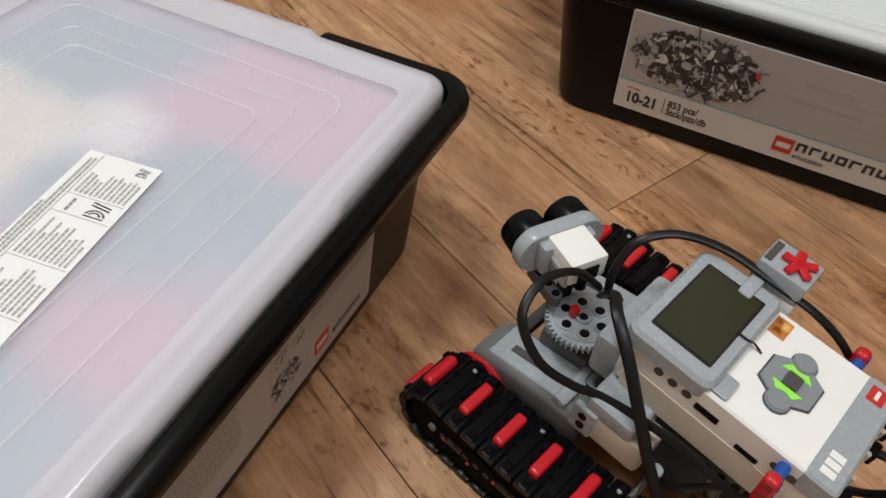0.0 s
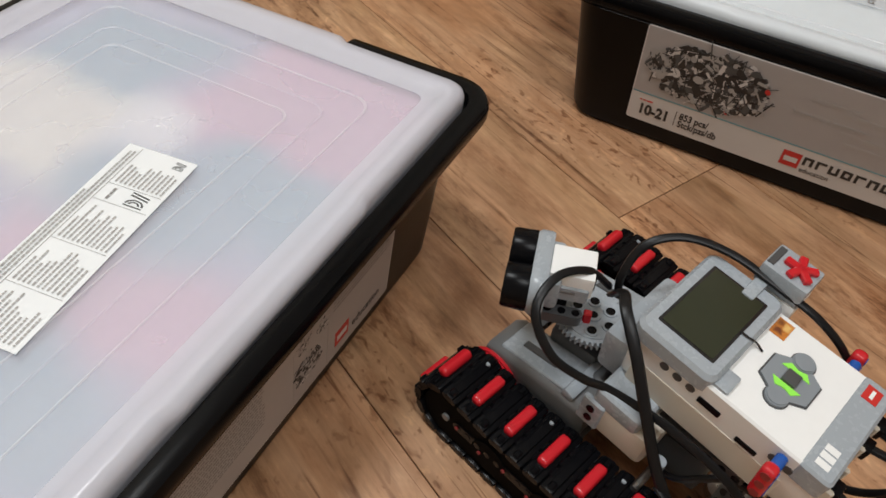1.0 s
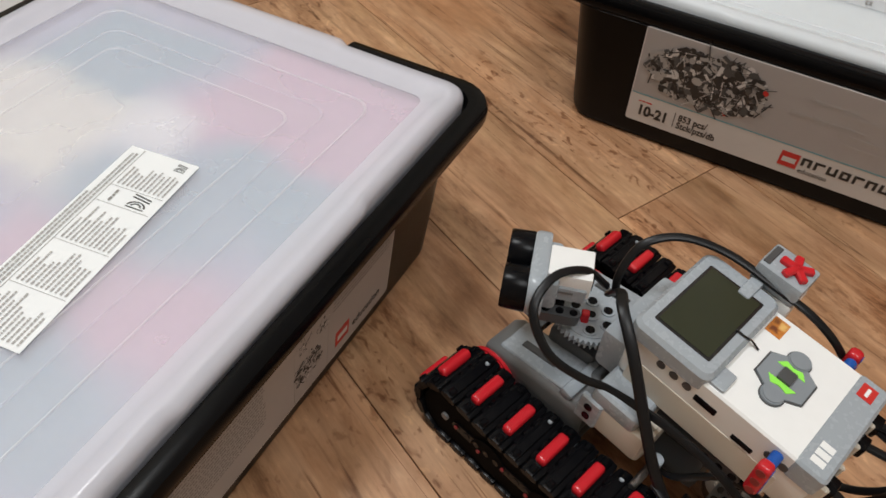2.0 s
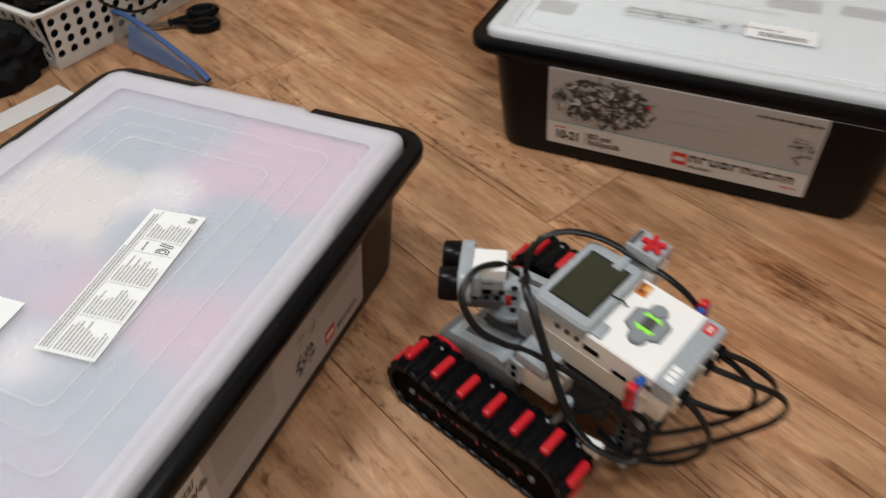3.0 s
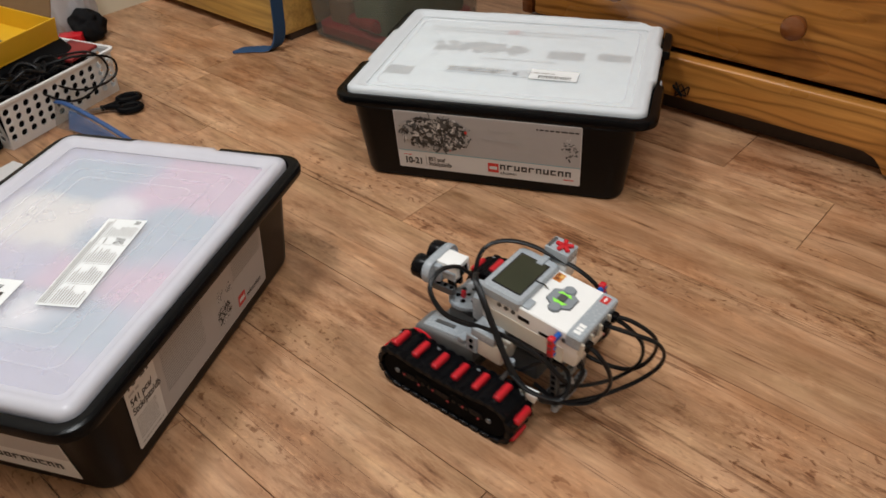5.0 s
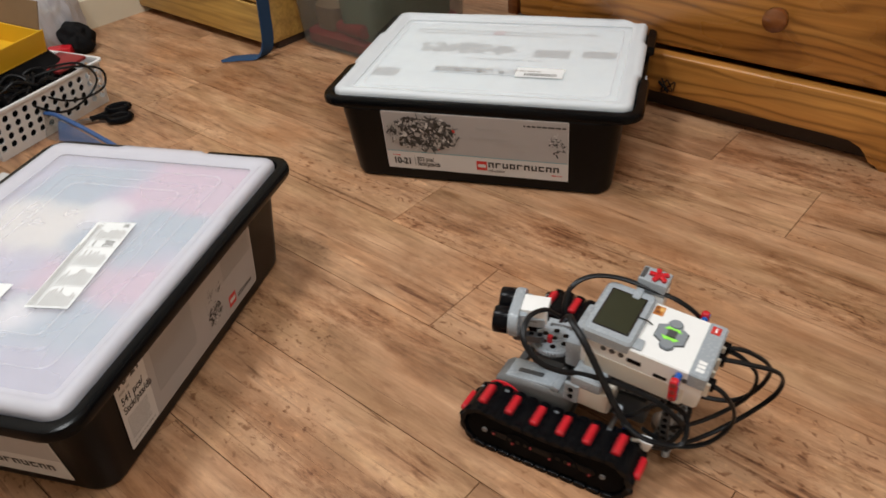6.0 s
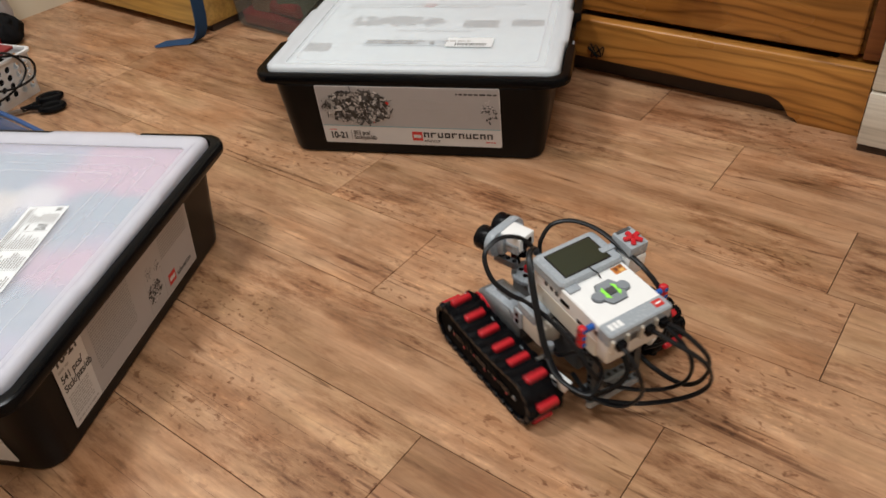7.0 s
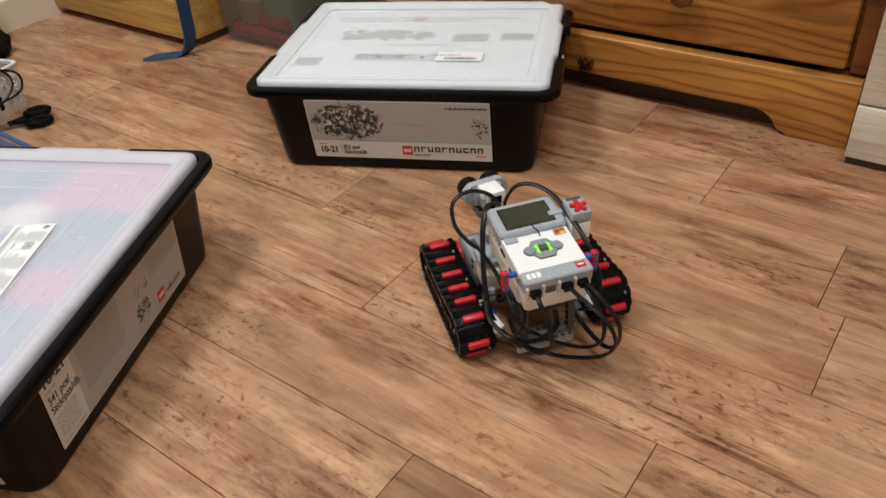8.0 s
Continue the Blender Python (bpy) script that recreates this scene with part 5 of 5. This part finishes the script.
part("sensor_neck", block(bmesh.new(), 0.034, 0.010, 0.021, pose(0, 0.0285, 0.0190 + UP), 0.003, 2), M["grey"], head)
for s in (-1, 1):
    b = bmesh.new()
    prof = [(0.0128, 0.0), (0.0132, 0.001), (0.0128, 0.013), (0.0122, 0.0145), (0.0108, 0.0145), (0.0100, 0.0110), (0.001, 0.0105)]
    loft(b, [[(r * math.cos(q * math.pi / 14), r * math.sin(q * math.pi / 14), h) for q in range(28)] for r, h in prof], m=pose(s * 0.0138, 0.0400, 0.0190 + UP, -90, 0, 0))
    part("sensor_eye", b, M["black"], head, "black round sensor eye")
    b = bmesh.new()
    tube(b, [(0.0098 * math.cos(q * math.pi / 6), 0.0098 * math.sin(q * math.pi / 6), 0) for q in range(13)], 0.0008, seg=5, per=2)
    part("red_ring", b, M["red"], head, at=pose(s * 0.0138, 0.0518, 0.0190 + UP, -90, 0, 0))

# motors and frame
part("head_motor", block(bmesh.new(), 0.026, 0.034, 0.026, pose(-0.010, 0.019, 0.060), 0.004, 2), M["dark_grey"], robot)
part("head_motor_axle", rod(bmesh.new(), 0.006, 0.006, 0.014, pose(-0.009, 0.018, 0.0785), 16), M["black"], robot)
for s in (-1, 1):
    b = bmesh.new()
    loft(b, [ring_pts(0.0150, 0.0060, 0.004, 0.050), ring_pts(0.0165, 0.0110, 0.006, 0.044), ring_pts(0.0165, 0.0150, 0.006, 0.010), ring_pts(0.0165, 0.0165, 0.006, -0.022), ring_pts(0.0150, 0.0150, 0.006, -0.026)],
         m=pose(s * 0.0340, 0.012, 0.046, 0, 0, 0) @ pose(0, 0, 0, -90, 0, 0))
    mo = part("drive_motor", b, M["mid_grey"], robot, "grey rounded drive motor")
    part("motor_top", block(bmesh.new(), 0.026, 0.050, 0.0050, pose(s * 0.0340, 0.028, 0.0590, -7, 0, 0), 0.0022, 3), M["grey"], mo)
    part("motor_clip", block(bmesh.new(), 0.030, 0.008, 0.0070, pose(s * 0.0340, 0.001, 0.0630, 20, 0, 0), 0.0016, 2), M["grey"], mo)
    part("motor_slot", block(bmesh.new(), 0.0055, 0.026, 0.002, pose(s * 0.036, 0.030, 0.0612, -7, 0, 0), 0.0008, 1), M["dark_grey"], mo)
    part("motor_belly", block(bmesh.new(), 0.031, 0.060, 0.016, pose(s * 0.0350, 0.015, 0.033), 0.005, 2), M["dark_grey"], mo)
    part("motor_cap", block(bmesh.new(), 0.035, 0.030, 0.014, pose(s * 0.0350, -0.030, 0.0865, 4, 0, 0), 0.004, 3), M["grey"], mo)
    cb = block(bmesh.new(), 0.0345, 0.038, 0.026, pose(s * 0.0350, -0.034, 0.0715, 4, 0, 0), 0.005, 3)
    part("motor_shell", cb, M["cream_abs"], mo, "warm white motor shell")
    for zz in (0.069, 0.077):
        part("peg_hole", rod(bmesh.new(), 0.0025, 0.0025, 0.001, pose(s * 0.0543, -0.017, zz, 0, 90, 0), 12), M["black"], mo)
    part("motor_grey_flank", block(bmesh.new(), 0.004, 0.014, 0.022, pose(s * 0.0520, -0.017, 0.0725, 4, 0, 0), 0.001, 1), M["grey"], mo)
    rb = bmesh.new()
    rod(rb, 0.0190, 0.0190, 0.0050, pose(s * 0.0515, 0.052, 0.0330, 0, 90, 0), 32, 0.0012)
    part("red_hub", rb, M["red"], robot, "round red hub")
    rb = bmesh.new()
    rod(rb, 0.0140, 0.0140, 0.0060, pose(s * 0.0515, 0.052, 0.0330, 0, 90, 0), 24, 0.0012)
    part("grey_hub", rb, M["grey"], robot)
    part("frame_beam", holes_beam(bmesh.new(), 0.112, pose(s * 0.047, -0.026, 0.020) @ pose(0, 0, 0, 90, 0, 90)), [M["grey"], M["dark_grey"]], robot)
    part("frame_beam", holes_beam(bmesh.new(), 0.072, pose(s * 0.030, -0.062, 0.080) @ pose(0, 0, 0, 90, 0, 90)), [M["dark_grey"], M["black"]], robot)
    part("upright_beam", holes_beam(bmesh.new(), 0.060, pose(s * 0.026, -0.098, 0.052) @ pose(0, 0, 0, 0, 90, 0)), [M["dark_grey"], M["black"]], robot)
    part("white_connector", block(bmesh.new(), 0.0100, 0.020, 0.0110, pose(s * 0.053, -0.084, 0.042, 18, 0, 20), 0.002, 2), M["white"], robot)
    part("blue_pin", rod(bmesh.new(), 0.003, 0.003, 0.008, pose(s * 0.050, -0.068, 0.042, 0, 90, 0), 14, 0.0005), M["blue"], robot)
    part("grey_axle", rod(bmesh.new(), 0.0024, 0.0024, 0.020, pose(s * 0.051, -0.058, 0.053, 0, 90, 0), 12), M["steel"], robot)
    part("bush", rod(bmesh.new(), 0.0040, 0.0040, 0.0070, pose(s * 0.047, -0.060, 0.066), 14, 0.0006), M["grey"], robot)
part("cross_beam", holes_beam(bmesh.new(), 0.072, pose(0, -0.092, 0.022, 0, 0, 0)), [M["grey"], M["dark_grey"]], robot)
part("cross_beam", holes_beam(bmesh.new(), 0.064, pose(-0.004, -0.103, 0.016, 0, 0, 0)), [M["grey"], M["dark_grey"]], robot)
part("cross_beam", holes_beam(bmesh.new(), 0.104, pose(0, 0.058, 0.030, 90, 0, 0)), [M["dark_grey"], M["black"]], robot)
part("belly_block", block(bmesh.new(), 0.060, 0.080, 0.030, pose(0, -0.040, 0.052), 0.004, 2), M["dark_grey"], robot)
part("brick_cradle", block(bmesh.new(), 0.050, 0.070, 0.014, pose(0, -0.072, 0.0795, 6, 0, 0), 0.003, 2), M["dark_grey"], robot)
part("front_brace", block(bmesh.new(), 0.060, 0.016, 0.030, pose(0, -0.008, 0.095), 0.004, 2), M["grey"], robot)
part("caster_ball", loft(bmesh.new(), [[(r * math.cos(q * math.pi / 10), r * math.sin(q * math.pi / 10), z) for q in range(20)] for r, z in ((0.002, 0.0002), (0.006, 0.0022), (0.0085, 0.008), (0.009, 0.012), (0.012, 0.013), (0.012, 0.020))], m=pose(0, -0.092, 0)), M["steel"], robot)

# touch sensor at the brick's flank
ts = part("touch_sensor", block(bmesh.new(), 0.0215, 0.0270, 0.0140, None, 0.002, 2), M["grey"], robot, "grey and white touch sensor", at=pose(0.0495, -0.0540, 0.1400, 6, 0, 0))
part("sensor_base", block(bmesh.new(), 0.0215, 0.026, 0.022, pose(0, -0.001, -0.018), 0.002, 2), M["white"], ts)
b = bmesh.new()
for a in (0, 72, 144, 216, 288):
    block(b, 0.0046, 0.0095, 0.0036, pose(0, 0, 0, 0, 0, a) @ pose(0, 0.0045, 0), 0.0008, 1)
part("red_cross_button", b, M["red"], ts, "red cross-shaped push button", at=pose(0, -0.003, 0.0084))
part("sensor_slot", block(bmesh.new(), 0.016, 0.004, 0.0012, pose(0, 0.0105, 0.0070), 0.0004, 1), M["dark_grey"], ts)
part("sensor_arm", block(bmesh.new(), 0.020, 0.0076, 0.0076, pose(-0.018, 0.008, -0.006), 0.002, 2), M["grey"], ts)

# cables
CABLES = [
    ((-0.010, 0.014, 0.118), (-0.020, 0.024, 0.130), (-0.040, 0.031, 0.134), (-0.060, 0.027, 0.126), (-0.064, 0.010, 0.109), (-0.056, -0.008, 0.098), (-0.048, -0.022, 0.094), (-0.044, -0.055, 0.094), (-0.043, -0.090, 0.088), (-0.041, -0.112, 0.072), (-0.028, -0.118, 0.050)),
    ((-0.009, 0.012, 0.112), (-0.018, 0.002, 0.130), (-0.032, -0.008, 0.136), (-0.043, -0.026, 0.124), (-0.050, -0.044, 0.100), (-0.055, -0.064, 0.070), (-0.054, -0.083, 0.047), (-0.040, -0.100, 0.031), (-0.016, -0.110, 0.030), (0.004, -0.112, 0.042), (0.008, -0.100, 0.056)),
    ((-0.006, 0.010, 0.110), (-0.004, 0.012, 0.126), (0.008, 0.010, 0.142), (0.024, -0.003, 0.147), (0.036, -0.026, 0.144), (0.040, -0.055, 0.138), (0.043, -0.080, 0.131), (0.048, -0.100, 0.114), (0.051, -0.112, 0.088), (0.047, -0.114, 0.062), (0.036, -0.100, 0.046)),
    ((-0.0245, -0.128, 0.110), (-0.0240, -0.140, 0.104), (-0.020, -0.151, 0.084), (-0.016, -0.150, 0.058), (-0.022, -0.134, 0.034), (-0.034, -0.108, 0.030), (-0.036, -0.080, 0.040)),
    ((0.0081, -0.126, 0.110), (0.012, -0.148, 0.110), (0.028, -0.176, 0.096), (0.037, -0.178, 0.066), (0.030, -0.160, 0.036), (0.002, -0.132, 0.020), (-0.030, -0.108, 0.024), (-0.044, -0.094, 0.030)),
    ((0.0245, -0.126, 0.110), (0.031, -0.148, 0.107), (0.044, -0.167, 0.084), (0.050, -0.160, 0.048), (0.047, -0.140, 0.026), (0.040, -0.104, 0.026), (0.034, -0.075, 0.042)),
    ((0.0245, -0.128, 0.108), (0.027, -0.143, 0.102), (0.033, -0.158, 0.082), (0.034, -0.156, 0.054), (0.026, -0.138, 0.030), (0.004, -0.118, 0.026), (-0.020, -0.100, 0.034)),
    ((-0.056, -0.066, 0.062), (-0.060, -0.092, 0.056), (-0.046, -0.118, 0.050), (-0.030, -0.114, 0.070), (-0.034, -0.092, 0.076), (-0.044, -0.070, 0.060), (-0.036, -0.052, 0.050)),
]
for k, pts in enumerate(CABLES):
    part("cable", tube(bmesh.new(), pts, 0.0032 if k == 1 else 0.0026, 0.0018, 8, 7), M["rubber"], robot, "flat black connecting cable")
for k in (0, 2, 3):
    part("plug", block(bmesh.new(), 0.0098, 0.009, 0.0080, pose(-0.0245 + 0.0163 * k, -0.1285, 0.1095, 6, 0, 0), 0.0015, 2), M["black"], robot)

# tracks
R_T, Y_A, Y_B, Z_T = 0.0240, -0.0650, 0.0520, 0.0265
STRAIGHT = Y_B - Y_A
LOOP = 2 * STRAIGHT + 2 * math.pi * R_T
LINKS = 30
SAG = 0.0045
GAUGE = {-1: 0.0740, 1: 0.0815}


def belt(s):
    """The place and turn about x of the belt at s metres round its loop; the belt's outside is +z of a link."""
    s %= LOOP
    if s < STRAIGHT:
        f = s / STRAIGHT
        return Y_A + s, Z_T + R_T - 4 * SAG * f * (1 - f), math.degrees(math.atan(-4 * SAG * (1 - 2 * f) / STRAIGHT))
    s -= STRAIGHT
    if s < math.pi * R_T:
        a = s / R_T
        return Y_B + R_T * math.sin(a), Z_T + R_T * math.cos(a), -math.degrees(a)
    s -= math.pi * R_T
    if s < STRAIGHT:
        return Y_B - s, Z_T - R_T, -180.0
    a = (s - STRAIGHT) / R_T
    return Y_A - R_T * math.sin(a), Z_T - R_T * math.cos(a), -180 - math.degrees(a)


pitch = LOOP / LINKS
p = pitch
side = [(-0.47 * p, -0.0026), (-0.30 * p, -0.0034), (0.30 * p, -0.0034), (0.47 * p, -0.0026), (0.47 * p, 0.0008), (0.40 * p, 0.0014), (0.24 * p, 0.0016), (0.20 * p, 0.0028),
        (-0.20 * p, 0.0028), (-0.24 * p, 0.0016), (-0.40 * p, 0.0014), (-0.47 * p, 0.0008)]
LINK_BM = loft(bmesh.new(), [[(x, y * k, z * k) for y, z in side] for x, k in ((-0.0200, 0.90), (-0.0188, 1.0), (0.0188, 1.0), (0.0200, 0.90))])
for x in (-0.0162, 0.0162):
    block(LINK_BM, 0.0050, 0.0040, 0.0030, pose(x, 0, 0.0030), 0.0008, 1)
    rod(LINK_BM, 0.0017, 0.0017, 0.0400 / 16, pose(x * 1.17, 0.30 * p, -0.0002, 0, 90, 0), 8)
for x in (-0.0085, 0.0, 0.0085):
    rod(LINK_BM, 0.0019, 0.0019, 0.0062, pose(x, 0.44 * p, 0.0003, 0, 90, 0), 8)
pad = block(bmesh.new(), 0.0236, 0.0070, 0.0064, pose(0, 0, 0.0042), 0.0028, 4)
rivet = rod(bmesh.new(), 0.0016, 0.0012, 0.0012, pose(0.0135, 0, 0.0032), 10)
links = []
first = None
for s in (-1, 1):
    for k in range(LINKS):
        y, z, a = belt(k * pitch)
        m = pose(s * GAUGE[s], y, z, a, 0, 0)
        if first is None:
            lk = first = part("track_link", LINK_BM, M["black"], robot, at=m)
            first_pad = part("red_pad", pad, M["red"], lk, "red rubber track pad")
            first_rivet = None
        else:
            lk = again(first, m, robot)
            if k % 2 == 0:
                again(first_pad, Matrix(), lk)
            elif first_rivet is None:
                first_rivet = part("rivet", rivet, M["grey"], lk, "small grey pin")
            elif k % 4 == 1:
                again(first_rivet, Matrix(), lk)
        links.append((lk, s, k))
    for y in (Y_A, Y_B):
        b = bmesh.new()
        out = []
        for q in range(10):
            for d, r in ((0, 0.0170), (0.35, 0.0172), (0.45, 0.0208), (0.85, 0.0208)):
                a = 2 * math.pi * (q + d) / 10
                out.append((r * math.cos(a), r * math.sin(a)))
        prism(b, out, 0.020, pose(s * GAUGE[s], y, Z_T, 0, 90, 0) @ pose(0, 0, -0.010))
        wh = part("sprocket", b, M["black"], robot, "black track sprocket wheel")
        part("axle_end", rod(bmesh.new(), 0.0026, 0.0026, 0.050, pose(s * (GAUGE[s] - 0.0055), y, Z_T, 0, 90, 0), 12), M["mid_grey"], wh)
    out = [(Y_B + 0.0190 * math.cos(radians(d)), Z_T + 0.0190 * math.sin(radians(d))) for d in range(-90, 91, 15)]
    out += [(Y_B + (Y_A - Y_B) * f, Z_T + 0.0190 - 4 * SAG * f * (1 - f)) for f in (0.2, 0.35, 0.5, 0.65, 0.8)]
    out += [(Y_A + 0.0190 * math.cos(radians(d)), Z_T + 0.0190 * math.sin(radians(d))) for d in range(90, 271, 15)]
    b = loft(bmesh.new(), [[(x, y * 1.0, z) for y, z in out] for x in (s * (GAUGE[s] - 0.0140), s * (GAUGE[s] + 0.0178))])
    part("track_core", b, M["matte_black"], robot, "black inner side of the track")
    for y in (Y_A + 0.036, Y_B - 0.036):
        part("road_wheel", rod(bmesh.new(), 0.0150, 0.0150, 0.006, pose(s * (GAUGE[s] + 0.0160), y, Z_T - 0.003, 0, 90, 0), 24, 0.0015), M["matte_black"], robot, "black road wheel")
    part("track_frame", holes_beam(bmesh.new(), 0.112, pose(s * (GAUGE[s] - 0.0115), (Y_A + Y_B) / 2, Z_T) @ pose(0, 0, 0, 90, 0, 90)), [M["black"], M["red"]], robot)
    part("track_frame", holes_beam(bmesh.new(), 0.104, pose(s * (GAUGE[s] + 0.0152), (Y_A + Y_B) / 2, Z_T) @ pose(0, 0, 0, 90, 0, 90)), [M["black"], M["black"]], robot)
    for q in range(6):
        part("red_pin", rod(bmesh.new(), 0.0013, 0.0013, 0.0030, pose(s * (GAUGE[s] + 0.0185), Y_A + 0.012 + q * 0.019, Z_T - 0.004 + 0.004 * (q % 2), 0, 90, 0), 10), M["dark_red"], robot, "small red pin")


def motions():
    """The robot drives back and turns, its head looks about, and its belts run round."""
    walk(robot, [(t, pose(x, y, 0, 0, 0, a)) for t, x, y, a in ROBOT])
    walk(head, [(t, pose(*HEAD_AT, 0, 0, a)) for t, a in HEAD])
    # how far each belt has run at every row, in small steps
    times, runs = [], {-1: [], 1: []}
    run = {-1: 0.0, 1: 0.0}
    for (t0, x0, y0, a0), (t1, x1, y1, a1) in zip(ROBOT, ROBOT[1:]):
        ahead = radians((a0 + a1) / 2 + 90)
        d = (x1 - x0) * math.cos(ahead) + (y1 - y0) * math.sin(ahead)
        turn = radians(a1 - a0)
        n = max(1, math.ceil(max(abs(d - 0.0775 * turn), abs(d + 0.0775 * turn)) / 0.016))
        for k in range(n):
            times.append(t0 + (t1 - t0) * k / n)
            for s in (-1, 1):
                runs[s].append(run[s] + (d + s * 0.0775 * turn) * k / n)
        for s in (-1, 1):
            run[s] += d + s * 0.0775 * turn
    times.append(ROBOT[-1][0])
    for s in (-1, 1):
        runs[s].append(run[s])
    for lk, s, k in links:
        rows = []
        for t, r in zip(times, runs[s]):
            y, z, a = belt(k * pitch + r)
            rows.append((t, pose(s * GAUGE[s], y, z, a, 0, 0)))
        walk(lk, rows)


# ---- floor planks ----
PW, PL_ = 0.1325, 0.656
OFFS = {-5: 0.148, -4: 0.446, -3: 0.632, -2: 0.265, -1: 0.733, 0: 0.704, 1: 0.521, 2: 0.36, 3: 0.16, 4: 0.50}
g = 0.00036
plank = None
rnd = random.Random(8)
k = math.floor((V0 - 0.052) / PW)
while 0.052 + k * PW < V1:
    off = OFFS.get(k, rnd.uniform(0, PL_))
    n0 = math.floor((U0 - off) / PL_)
    u = off + n0 * PL_
    while u < U1:
        a0, a1 = max(u, U0 - 0.03), min(u + PL_, U1 + 0.03)
        m = floor.matrix_basis.inverted() @ room((a0 + a1) / 2, 0.052 + (k + 0.5) * PW, 0)
        whole = a1 - a0 > PL_ - 0.001
        if whole and plank:
            again(plank, m, floor)
        elif a1 - a0 > 0.01:
            hx, hy = (a1 - a0) / 2 - g, PW / 2 - g
            b = loft(bmesh.new(), [[(-hx, -hy, -0.0044), (hx, -hy, -0.0044), (hx, hy, -0.0044), (-hx, hy, -0.0044)], [(-hx, -hy, -0.0006), (hx, -hy, -0.0006), (hx, hy, -0.0006), (-hx, hy, -0.0006)],
                                   [(-hx + g, -hy + g, 0), (hx - g, -hy + g, 0), (hx - g, hy - g, 0), (-hx + g, hy - g, 0)]], bottom=False)
            cut = part("plank", b, M["floor"], floor, smooth=False)
            cut.matrix_basis = m
            plank = cut if whole else plank
        u += PL_
    k += 1

motions()
